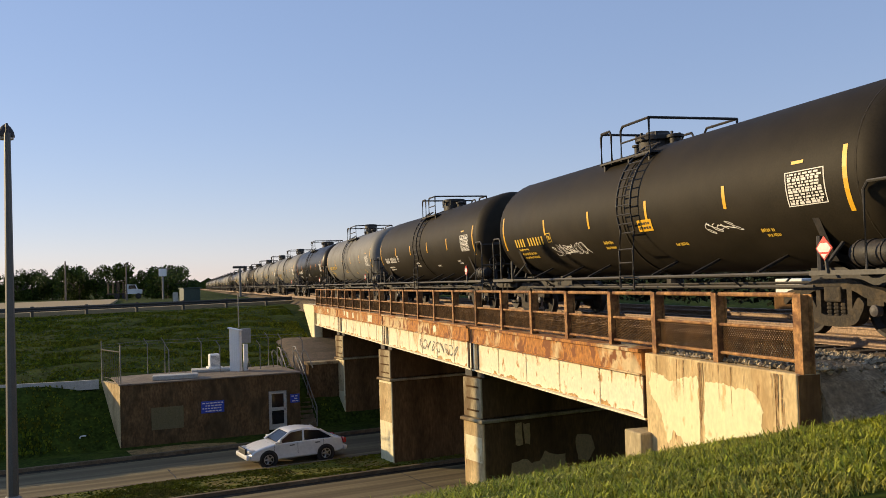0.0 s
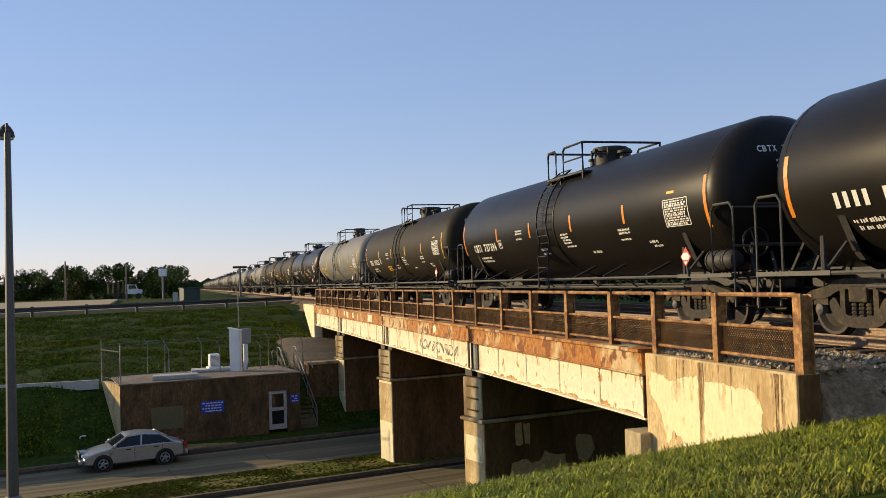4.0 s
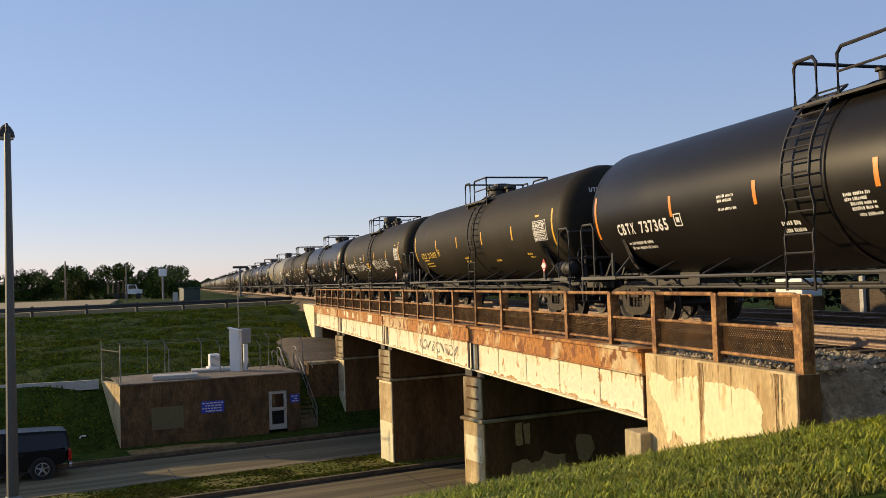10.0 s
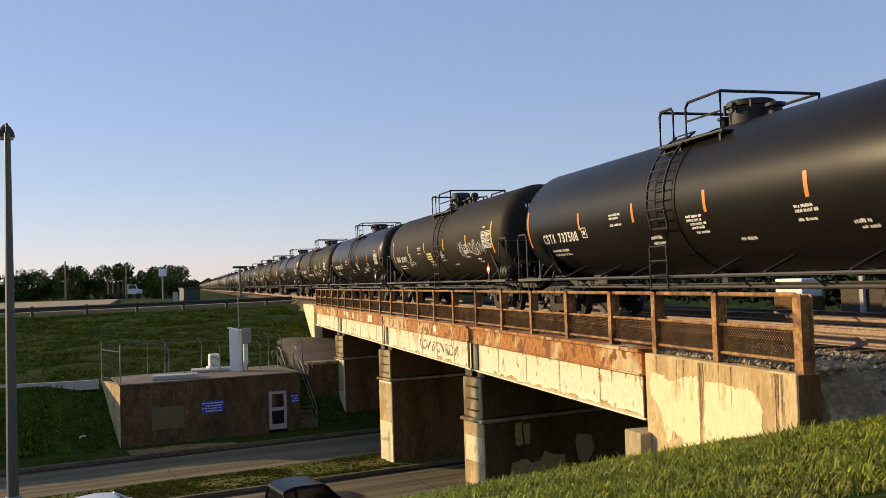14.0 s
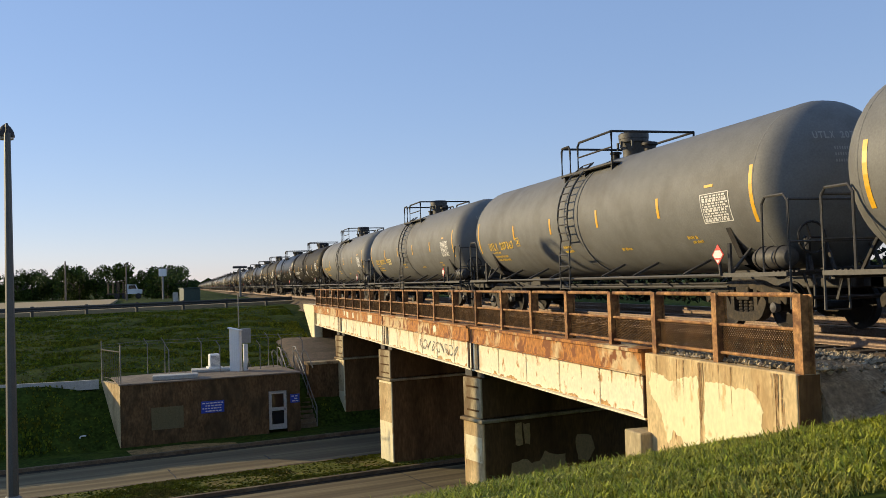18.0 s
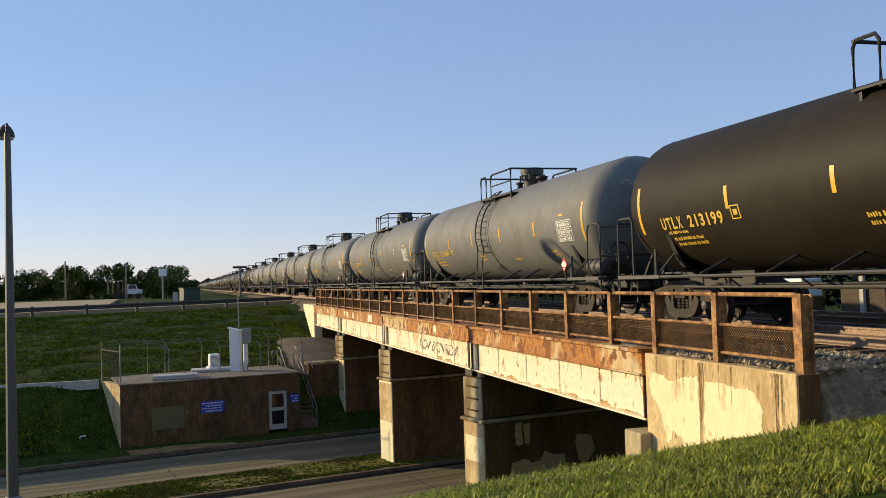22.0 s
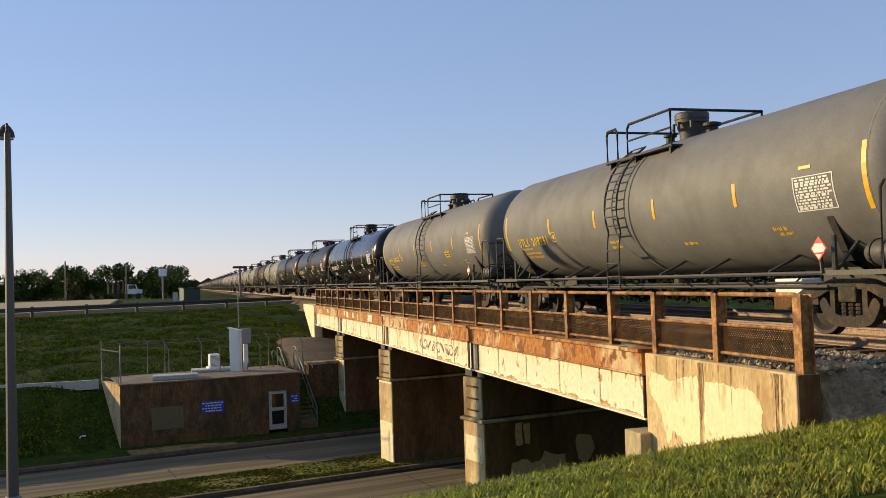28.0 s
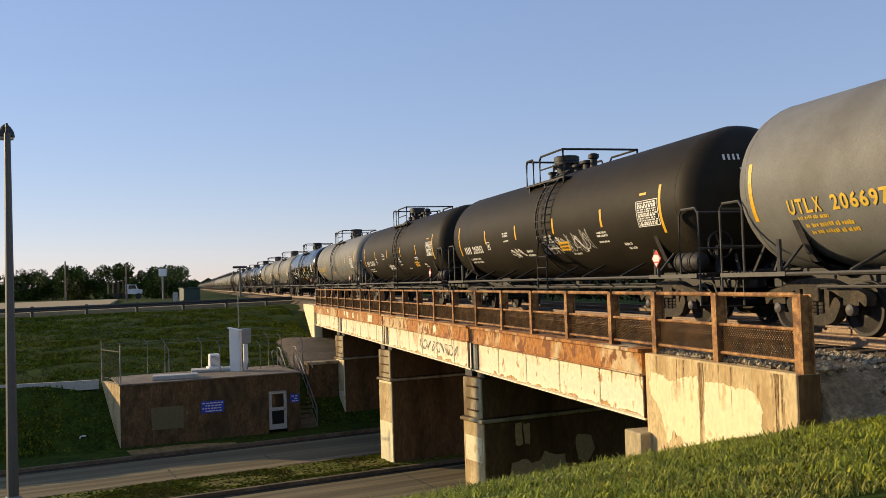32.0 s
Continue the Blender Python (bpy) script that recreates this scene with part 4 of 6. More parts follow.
def graffiti(car, seed, y0, y1, a0, a1, material, name="graffiti"):
    rnd = random.Random(seed)
    bm = bmesh.new()
    n = max(4, int(abs(y1 - y0) / 0.17))
    for k in range(n):
        yc = y0 + (y1 - y0) * (k + 0.5) / n
        pts = []
        ph, w = rnd.uniform(0, 6), rnd.uniform(0.06, 0.24)
        tall = rnd.uniform(0.35, 1.0)
        for i in range(16):
            t = i / 15 * (4.0 + 2.5 * (k % 3))
            pts.append((yc + w * math.sin(t * 1.3 + ph) + (i / 15 - 0.5) * 0.25, (a0 + a1) / 2 + (a1 - a0) / 2 * tall * math.cos(t + ph * 0.7)))
        stroke(bm, pts, rnd.choice((0.012, 0.016, 0.024)))
    return tagged(part(name, bm, material, car, "sprayed white graffiti"), kind="stuff")


NEAR = "umber_yellow black_old grey umber black black grey umber black umber_short umber_yellow black umber black umber_short black umber grey grey grey grey grey grey grey umber_yellow grey_old black_old black black_gloss grey grey black_gloss grey umber_short umber_short grey grey grey".split()
FAR = "umber grey black grey grey grey umber grey grey black umber grey grey black black grey umber grey grey black grey grey umber black grey grey".split()
CARS = []


SLACK = {0: -0.26, 1: -0.12, 2: -0.11, 3: -0.05, 4: -0.26, 6: 0.25, 7: 0.25, 8: 0.2, 9: 0.16, 10: 0.21, 11: 0.35, 12: 0.3, 13: 0.11, 15: -0.11, 19: -0.32, 20: -0.2, 22: 0.15, 23: 0.28, 24: 0.26, 25: 0.14, 26: 0.09, 30: 0.15, 35: 0.19}
SURGE = {0: -0.13, 1: -0.06, 2: -0.06, 3: -0.15, 6: 0.35, 11: 0.53, 12: 0.19, 13: 0.17, 14: -0.17, 18: -0.67, 19: -0.24, 20: 0.5, 21: 0.24, 22: 0.14, 23: 0.15, 28: 0.07, 25: -0.2, 31: -0.15}


def train_y(n, t):
    return 27.362 - PITCH * n + 19.12 * t + 0.021526 * t * t - 0.00027776 * t ** 3 - 8.05 + SLACK.get(n, 0)


def train():
    words = {"grey": "dusty grey tank car with yellow lettering and black trucks", "grey_old": "scuffed dusty grey tank car with yellow lettering", "umber": "faded black-brown tank car with white lettering and yellow stripes", "umber_yellow": "faded black-brown tank car with yellow lettering and stripes", "umber_short": "faded dark brown tank car with white lettering and outside valves", "black": "glossy black tank car with white lettering and orange stripes", "black_old": "glossy black tank car with white lettering and orange stripes", "black_gloss": "shiny black tank car with white lettering and yellow stripes"}
    masters = {}
    order = [(n, k) for n, k in enumerate(NEAR)] + [(-1 - i, k) for i, k in enumerate(FAR)]
    for n, k in order:
        m = pose(TRACK_X, train_y(n, 0), 0)
        key = (k, n < 0)
        if key in masters:
            car = copy_thing(masters[key], m)
        else:
            car = masters[key] = tank_car(k, words[k], n < 0)
            car.matrix_basis = m
        CARS.append((n, car))
    for n, car in CARS:
        decals(n, car, NEAR[n] if n >= 0 else FAR[-1 - n])


def label_plate(car, y0, y1, a0, a1, material, text):
    bm = bmesh.new()
    on_tank(bm, y1, y0, a0, a1, 0.009, 3)
    plate = part("label_plate", bm, material, car, text)
    bm = bmesh.new()
    rnd = random.Random(int(y0 * 100))
    for k in range(2):
        a = a0 + (a1 - a0) * (0.2 + 0.38 * k)
        y = y0 - 0.06
        while y > y1 + 0.12:
            w = rnd.uniform(0.04, 0.10)
            on_tank(bm, y - w, y, a, a + (a1 - a0) * 0.2, 0.012, 1)
            y -= w + 0.03
    part("plate_lines", bm, TRIM, plate, "rows of dark bars like print")


# what stands on the cars' sides; "#" is a bar
MARKS = {1: "CBTX 737438", 2: "UTLX 207226", 3: "GBRX 705525", 4: "CBTX 737394", 7: "GBRX 705482", 8: "CBTX 737370", 9: "#### 206009", 10: "UTLX 213103", 11: "CBTX 737365", 12: "GBRX 705540", 13: "CBTX 737369", 14: "#### 205977", 15: "CBTX 737508", 16: "GBRX 705483", 18: "UTLX 209912", 19: "UTLX 207367", 20: "UTLX 209481", 21: "NATX 303367", 22: "UTLX 207171", 23: "UTLX 211469", 24: "UTLX 213199", 25: "UTLX 205488", 26: "CBTX 737481", 27: "CBTX 737464", 30: "UTLX 208231", 31: "TILX 318715", 32: "UTLX 206392", 33: "SHPX 204936", 34: "#### 205953", 35: "UTLX 206697"}
GLYPHS = {}


def glyph(ch):
    """The outline of one character as flat points and faces, one unit high."""
    if ch not in GLYPHS:
        data = bpy.data.curves.new("glyph", "FONT")
        data.body, data.offset, data.resolution_u = ch, 0.03, 3
        ob = bpy.data.objects.new("glyph", data)
        me = bpy.data.meshes.new_from_object(ob)
        co = [v.co.copy() for v in me.vertices]
        x0, x1 = min(c.x for c in co), max(c.x for c in co)
        top = max(c.y for c in co)
        span = max(0.45, x1 - x0)
        GLYPHS[ch] = [((c.x - (x0 + x1) / 2) / span + 0.5, c.y / top) for c in co], [tuple(p.vertices) for p in me.polygons]
        bpy.data.objects.remove(ob)
        bpy.data.curves.remove(data)
        bpy.data.meshes.remove(me)
    return GLYPHS[ch]


def lettering(bm, text, width, height, place):
    """Characters laid out along (u, v) in metres and set on a surface by place(u, v)."""
    step = width / (len(text) - 0.35)
    for k, ch in enumerate(text):
        if ch == " ":
            continue
        pts, faces = ([(0.2, 0), (0.8, 0), (0.8, 1), (0.2, 1)], [(0, 1, 2, 3)]) if ch == "#" else glyph(ch)
        vs = [bm.verts.new(place(k * step + x * step * 0.80, y * height)) for x, y in pts]
        for f in faces:
            bm.faces.new([vs[q] for q in f])


def on_head(u, v):
    """A place on the trailing head, u to the reader's right from its middle and v above it."""
    q = 1 - (u * u + v * v) / (R * R)
    return (u, -HALF - HEAD * math.sqrt(max(0, q)) - 0.012, ZC + v)


def decals(n, car, kind):
    """Lettering, yellow plates and sprayed marks that set single cars apart."""
    text = MARKS.get(n)
    ink, tall = (TEXTY, 0.24) if KINDS[kind][1] == "yellow" else (TEXTW, 0.25)
    wide = 2.2 if kind != "umber_short" else 1.95
    bm = bmesh.new()
    a0 = -22.5 if kind != "umber_short" else -23.5
    def side(u, v):
        a = radians(a0) + v / R
        return (-(R + 0.012) * math.cos(a), 6.75 - u, ZC + (R + 0.012) * math.sin(a))
    lettering(bm, text or "#### ######", wide, tall, side)
    tagged(part("reporting_mark", bm, ink, car, "stencilled %s lettering" % KINDS[kind][1]), kind="stuff")
    if text:
        bm = bmesh.new()
        lettering(bm, text, 1.0, 0.12, lambda u, v: on_head(u - 0.75, v + 0.72))
        for k in range(3):
            lettering(bm, "########", 0.35, 0.05, lambda u, v, k=k: on_head(u - 0.45, v + 0.52 - 0.11 * k))
        tagged(part("end_lettering", bm, FAINT if KINDS[kind][0] == "grey" else TEXTW, car), kind="stuff")
    plates = {0: (-1.0, -22, -12), 3: (2.9, -38, -28), 9: (0.8, -28, -17), 25: (-3.0, -30, -22), 29: (-3.2, -24, -15), 33: (-3.7, -34, -25), 34: (-1.6, -32, -22), 1: (-1.7, -31, -21), 2: (-4.9, -28, -18), 5: (-2.0, -24, -15), 6: (-1.7, -25, -15), 12: (-1.85, -12, -2), 24: (-3.9, -22, -12), 27: (-1.75, -14, -3)}
    if n in plates:
        y, a0, a1 = plates[n]
        label_plate(car, y, y - (0.78 if n in (3, 9, 12, 27) else 0.62), a0, a1, YELLOW, "plain yellow plate")
    if n == 31:
        label_plate(car, -1.9, -2.45, -17, -5, YELLOW, "plain yellow plate")
        label_plate(car, -0.75, -1.4, -44, -34, YELLOW, "plain yellow plate")
    if n in (14, 18):
        y = 1.2 if n == 14 else 3.9
        label_plate(car, y, y - 0.72, -25, -14, CREAM, "pale yellow plate")
    if n >= 0 and KINDS[kind][1] == "white":
        rnd = random.Random(n)
        bm = bmesh.new()
        for y, a in ((2.6, -5), (2.6, -8), (2.6, -14), (-0.7, -16), (-0.7, -19), (-0.8, -22), (-0.8, -25), (-0.9, -29), (-4.0, -19), (-4.0, -22), (-4.0, -28)):
            letters(bm, y, a, 0.06, rnd.choice(((5, 6, 3), (7, 4, 2), (4, 8))), rnd)
        tagged(part("small_lettering", bm, TEXTW, car), kind="stuff")
    sprayed = {0: ((4.0, 2.0, -38, -24), (-3.6, -4.6, -31, -20)), 1: ((1.7, 0.5, -30, 0), (-3.3, -4.0, -22, -4)), 9: ((4.2, 0.6, -34, -16), (-1.0, -4.6, -34, -10)), 12: ((3.0, 0.8, -33, -25), (-0.6, -1.4, -34, -22), (-2.2, -3.6, -32, -22)), 14: ((4.6, 3.6, -34, -20), (-3.4, -6.4, -26, -4)), 8: ((-2.4, -4.0, -38, -26),), 31: ((4.2, 1.6, -36, -14), (-2, -3.6, -34, -22)), 33: ((1.6, 0.4, -38, -24),), 34: ((-0.2, -3.6, -36, -12), (2.2, 1.2, -36, -22)), 13: ((-2.8, -3.8, -36, -24),)}
    for k, (y0, y1, a0, a1) in enumerate(sprayed.get(n, ())):
        graffiti(car, n * 7 + k, y0, y1, a0, a1, TEXTW)


# ---- pump house set into the bank ----
BX, BY, BTURN, ROOF = -3.08, 44.07, 9.0, -3.27
WALLM = mat("stained_brown_wall", (0.19, 0.115, 0.052), 0.9, vary=0.4, scale=0.8, second=(0.10, 0.068, 0.034), amount=0.8, fine=12, bump=0.25, patch=0.5, stretch=(1.0, 1, 0.45), spec=0.1)
PATCHM = mat("tan_repaint_patch", (0.16, 0.135, 0.06), 0.9, vary=0.15, scale=2, fine=20, bump=0.1)
ROOFM = mat("weathered_roof", (0.16, 0.12, 0.08), 0.9, vary=0.25, scale=1.2, second=(0.28, 0.22, 0.15), amount=0.6, fine=15, bump=0.2)
BLUE = plain("blue_sign", (0.02, 0.06, 0.42), 0.5)
GLASS = plain("dark_window_glass", (0.012, 0.013, 0.015), 0.08)
SLAB = mat("pale_slab", (0.48, 0.46, 0.40), 0.85, vary=0.15, scale=2, fine=20)
GREYBOX = mat("grey_cabinet_paint", (0.30, 0.31, 0.31), 0.5, 0.1, vary=0.1, scale=2, fine=15, bump=0.03)
GREENBOX = mat("dark_green_cabinet_paint", (0.025, 0.055, 0.045), 0.5, vary=0.2, scale=2, fine=15, bump=0.03)
WOODPOLE = mat("weathered_pole_wood", (0.20, 0.16, 0.12), 0.9, vary=0.2, scale=2, fine=20)


def pump_house():
    b = thing("pump_house", "flat roofed concrete pump house with a stained brown front", "pump house", at=pose(BX, BY, 0, 0, 0, BTURN))
    floor_z = ROAD_Z - 0.2
    bm = bmesh.new()
    # front wall with a door opening from 6.88 to 7.76
    box(bm, (0, 0, floor_z), (6.86, 0.3, ROOF - 0.02))
    box(bm, (7.78, 0, floor_z), (8.45, 0.3, ROOF - 0.02))
    box(bm, (6.86, 0, -4.08), (7.78, 0.3, ROOF - 0.02))
    part("front_wall", bm, WALLM, b)
    bm = bmesh.new()
    box(bm, (8.15, 0.3, floor_z), (8.45, 4.2, ROOF - 0.02))
    part("side_wall", bm, WALLM, b)
    bm = bmesh.new()
    soft_box(bm, (-0.05, -0.06, ROOF - 0.02), (8.5, 4.6, ROOF + 0.05), 0.02)
    part("roof_slab", bm, ROOFM, b, "weathered flat concrete roof slab")
    bm = bmesh.new()
    box(bm, (1.36, -0.008, -5.43), (2.81, 0.0, -4.40))
    part("repaint_patch", bm, PATCHM, b, "tan rectangle of newer paint")
    for x0, x1, z0, z1, rows in ((3.62, 4.70, -4.86, -4.30, 4), (7.94, 8.40, -4.72, -4.30, 3)):
        bm = bmesh.new()
        soft_box(bm, (x0, -0.04, z0), (x1, -0.004, z1), 0.01)
        s = part("sign", bm, BLUE, b, "blue sign with rows of white bars")
        bm = bmesh.new()
        rnd = random.Random(5)
        for r in range(rows):
            z = z1 - 0.07 - r * (z1 - z0 - 0.06) / rows
            x = x0 + (0.06 if r % 2 == 0 else 0.2)
            while x < x1 - 0.12:
                w = rnd.uniform(0.06, 0.16)
                box(bm, (x, -0.044, z - 0.05), (min(x + w, x1 - 0.05), -0.0405, z))
                x += w + 0.04
        part("lettering", bm, TEXTW, s)
    door = new("door")
    door.parent = b
    door["label"] = "pale grey door with two dark panels, closed"
    bm = bmesh.new()
    for a, c in (((6.88, -5.95), (7.02, -4.09)), ((7.62, -5.95), (7.76, -4.09)), ((7.02, -4.22), (7.62, -4.09)), ((7.02, -5.05), (7.62, -4.88)), ((7.02, -5.95), (7.62, -5.70))):
        box(bm, (a[0], 0.03, a[1]), (c[0], 0.09, c[1]))
    part("door_frame", bm, SLAB, door)
    for z0, z1 in ((-5.70, -5.05), (-4.88, -4.22)):
        bm = bmesh.new()
        box(bm, (7.02, 0.05, z0), (7.62, 0.08, z1))
        part("door_panel", bm, GLASS, door, "dark door panel")
    bm = bmesh.new()
    box(bm, (7.64, 0.0, -5.05), (7.70, 0.03, -4.95))
    part("door_handle", bm, GALV, door)
    # wing wall that holds the bank, sunlit
    w = thing("wing_wall", "triangular pale concrete wing wall beside the bank", "retaining wall")
    bm = bmesh.new()
    foot, top, back = Vector((BX, BY, ROAD_Z - 0.1)), Vector((BX, BY, ROOF + 0.03)), Vector((-4.1, 46.6, ROOF + 0.03))
    side = Vector((0.3, 0.05, 0))
    a = [bm.verts.new(p) for p in (foot, top, back)]
    c = [bm.verts.new(p + side) for p in (foot, top, back)]
    bm.faces.new(a), bm.faces.new(c[::-1])
    for i in range(3):
        bm.faces.new((a[i], a[(i + 1) % 3], c[(i + 1) % 3], c[i]))
    bmesh.ops.recalc_face_normals(bm, faces=bm.faces[:])
    part("wall_face", bm, BAREWALL, w)
    # stair recess beside the house
    s = thing("outside_stair", "dark concrete stair with pipe handrails beside the pump house", "stair", at=pose(BX, BY, 0, 0, 0, BTURN))
    n = 15
    for k in range(n):
        bm = bmesh.new()
        z = ROAD_Z + 0.17 + k * 0.185
        box(bm, (8.5, 0.5 + k * 0.25, z - 0.3), (9.45, 0.8 + k * 0.25, z + 0.185))
        part("step", bm, KERB, s)
    for x in (8.55, 9.42):
        bm = bmesh.new()
        tube(bm, [(x, 0.45, ROAD_Z + 0.2), (x, 0.45, ROAD_Z + 1.15), (x, 4.2, ROOF + 1.0), (x, 4.7, ROOF + 1.0), (x, 4.7, ROOF)], 0.03, 6)
        tube(bm, [(x, 0.45, ROAD_Z + 0.7), (x, 4.2, ROOF + 0.5)], 0.02, 6)
        for k in range(1, 5):
            tube(bm, [(x, 0.45 + k * 0.8, ROAD_Z + 0.4 + k * 0.6), (x, 0.45 + k * 0.8, ROAD_Z + 1.15 + k * 0.6)], 0.018, 5)
        part("handrail", bm, GALV, s)
    r = thing("retaining_wall", "dark concrete retaining wall behind the stair under the bridge", "retaining wall", at=pose(BX, BY, 0, 0, 0, BTURN))
    bm = bmesh.new()
    box(bm, (9.5, 2.0, ROAD_Z - 0.2), (24, 2.5, ROOF + 0.15))
    part("wall_face", bm, WALLM, r)
    bm = bmesh.new()
    soft_box(bm, (9.4, 1.9, ROOF + 0.15), (24, 2.7, ROOF + 0.30), 0.02)
    part("coping", bm, CONCRETE, r, "pale concrete coping")
    bm = bmesh.new()
    box(bm, (11.2, 1.97, -5.0), (11.7, 2.0, -4.4))
    part("notice", bm, SLAB, r, "pale blank notice")


def dirt_slope():
    bm = bmesh.new()
    us, vs = [4.6 + 0.6 * i for i in range(14)], [48.6 + 0.7 * i for i in range(14)]
    grid = []
    for y in vs:
        row = []
        for x in us:
            rim = min(1, (x - 4.6) / 1.2, (y - 48.0) / 1.0, (58.2 - y) / 1.5)
            row.append(bm.verts.new((x, y, ground_z(x, y) - 0.25 + 0.5 * max(0, rim) + 0.06 * noise.noise((x, y, 2)))))
        grid.append(row)
    for a, b in zip(grid, grid[1:]):
        for i in range(len(us) - 1):
            bm.faces.new((a[i], a[i + 1], b[i + 1], b[i]))
    tagged(part("dirt_slope", bm, DIRT, smooth=True), "bare brown earth slope below the far end of the bridge", "earth", kind="structure")


DIRT = mat("bare_earth", (0.16, 0.11, 0.065), 0.95, vary=0.3, scale=1.2, second=(0.08, 0.06, 0.03), amount=0.6, fine=10, bump=0.6)


def roof_things():
    def at(x, y):
        p = Matrix.Rotation(radians(BTURN), 3, "Z") @ Vector((x, y, 0))
        return BX + p.x, BY + p.y
    z = ROOF + 0.05
    c = thing("equipment_cabinet", "tall white metal equipment cabinet standing on the roof", "cabinet", at=pose(2.35, 47.6, z, 0, 0, 9))
    turn = pose(-0.05, 0, 0, 0, 0, -48)
    bm = bmesh.new()
    prism(bm, [(-0.31, 0), (0.31, 0), (0.31, 2.05), (-0.31, 2.18)], -0.10, 0.10, "y")
    part("body", bm, WHITE, c).matrix_basis = turn
    bm = bmesh.new()
    prism(bm, [(-0.37, 2.19), (0.35, 2.06), (0.35, 2.10), (-0.37, 2.24)], -0.17, 0.13, "y")
    part("roof_plate", bm, WHITE, c).matrix_basis = turn
    for z0, z1 in ((0.08, 1.30), (1.34, 2.02)):
        bm = bmesh.new()
        box(bm, (-0.28, -0.116, z0), (0.28, -0.102, z1))
        for k in range(4):
            box(bm, (-0.22 + 0.13 * k, -0.128, z0 + 0.06), (-0.18 + 0.13 * k, -0.116, z1 - 0.06))
        part("door", bm, WHITE, c, "ribbed white door").matrix_basis = turn
    bm = bmesh.new()
    soft_box(bm, (0.26, 0.05, 1.40), (0.76, 0.15, 2.15), 0.02)
    part("meter_box", bm, GREYBOX, c, "grey meter box")
    bm = bmesh.new()
    soft_box(bm, (0.34, -0.10, 0.0), (0.56, 0.10, 1.36), 0.02)
    part("side_box", bm, WHITE, c)
    bm = bmesh.new()
    tube(bm, [(0.45, -0.32, 0.1), (0.52, -0.36, 0.6), (0.62, -0.34, 0.2)], 0.03, 6)
    tube(bm, [(0.2, 0.3, 2.2), (0.2, 0.3, 3.9)], 0.03, 6)
    part("conduit", bm, GALV, c)
    a = thing("condenser_unit", "white square condenser unit on a concrete pad", "condenser", at=pose(1.25, 48.6, z + 0.12, 0, 0, 9))
    bm = bmesh.new()
    soft_box(bm, (-0.27, -0.27, 0.1), (0.27, 0.27, 0.75), 0.06)
    part("body", bm, WHITE, a)
    bm = bmesh.new()
    soft_box(bm, (-0.36, -0.36, 0), (0.36, 0.36, 0.1), 0.02)
    part("base", bm, WHITE, a)
    bm = bmesh.new()
    for k in range(9):
        box(bm, (-0.2, -0.278, 0.16 + k * 0.058), (0.2, -0.271, 0.185 + k * 0.058))
    part("louvre", bm, GREYBOX, a)
    for name, x0, y0, x1, y1, h in (("concrete_slab", -1.7, 45.1, 0.4, 46.0, 0.2), ("concrete_slab", 0.1, 47.9, 2.4, 49.1, 0.14)):
        bm = bmesh.new()
        soft_box(bm, (x0, y0, z), (x1, y1, z + h), 0.03)
        tagged(part(name, bm, SLAB), "pale concrete slab lying on the pump house roof", "slab")
    # fence posts and wire round the roof
    f = thing("roof_fence", "thin galvanised fence with leaning posts and barbed wire around the roof", "fence")
    posts = [(-4.05, 46.5, 1.92), (-3.05, 44.2, 1.82), (-2.05, 48.9, 1.82), (-1.2, 49.0, 1.82), (-0.95, 46.3, 1.62), (0.62, 49.4, 1.72), (1.5, 47.2, 1.62), (3.55, 48.0, 1.52), (4.1, 49.4, 1.82), (4.8, 49.5, 1.72), (6.0, 50.0, 1.52)]
    for k, (x, y, h) in enumerate(posts):
        bm = bmesh.new()
        lean = 0.0 if k < 2 else 0.18
        tube(bm, [(x, y, z - 0.1), (x, y, z + h - 0.3), (x - lean, y, z + h)], 0.028, 6)
        part("post", bm, GALV, f)
    bm = bmesh.new()
    for h in (0.2, 1.5):
        tube(bm, [(-4.05, 46.5, z + h), (-3.05, 44.2, z + h - 0.02)], 0.014 if h < 1 else 0.03, 5)
    for k in range(1, 10):
        q = k / 10
        tube(bm, [(-4.05 + q, 46.5 - 2.3 * q, z), (-4.05 + q, 46.5 - 2.3 * q, z + 1.5)], 0.008, 4)
    part("mesh_bay", bm, RAILDARK, f, "weathered wire mesh bay")
    bm = bmesh.new()
    for h in (1.55, 1.7):
        tube(bm, [(-4.05, 46.5, z + h), (-2.05, 48.9, z + h), (0.62, 49.4, z + h - 0.05), (4.1, 49.4, z + h), (6.0, 50, z + h - 0.1)], 0.008, 4)
    part("wire", bm, GALV, f)
    h = thing("pipe_handrails", "looped grey pipe handrails at the stair head", "handrail")
    for x, y in ((4.3, 48.6), (4.75, 48.5), (5.3, 47.6), (5.75, 47.4)):
        bm = bmesh.new()
        tube(bm, [(x, y, z - 0.05), (x - 0.1, y, z + 0.75), (x, y, z + 0.92), (x + 0.12, y, z + 0.8), (x + 0.42, y - 0.2, z)], 0.03, 6)
        part("rail_loop", bm, GALV, h)
    p = thing("stand_pipe", "small white bent stand pipe in the grass", "pipe", at=pose(-4.85, 44.4, -5.62))
    bm = bmesh.new()
    tube(bm, [(0, 0, -0.6), (0, 0, 0.1), (0.04, 0, 0.14), (0.25, 0, 0.14)], 0.035, 6)
    part("pipe", bm, WHITE, p)
    bm = bmesh.new()
    prism(bm, [(-60, 47.60), (-4.2, 46.45), (-4.2, 46.62), (-60, 47.77)], -3.6, -3.16, "z")
    tagged(part("path_kerb", bm, SLAB), "narrow pale concrete path edge across the grass bank", "kerb", kind="structure")


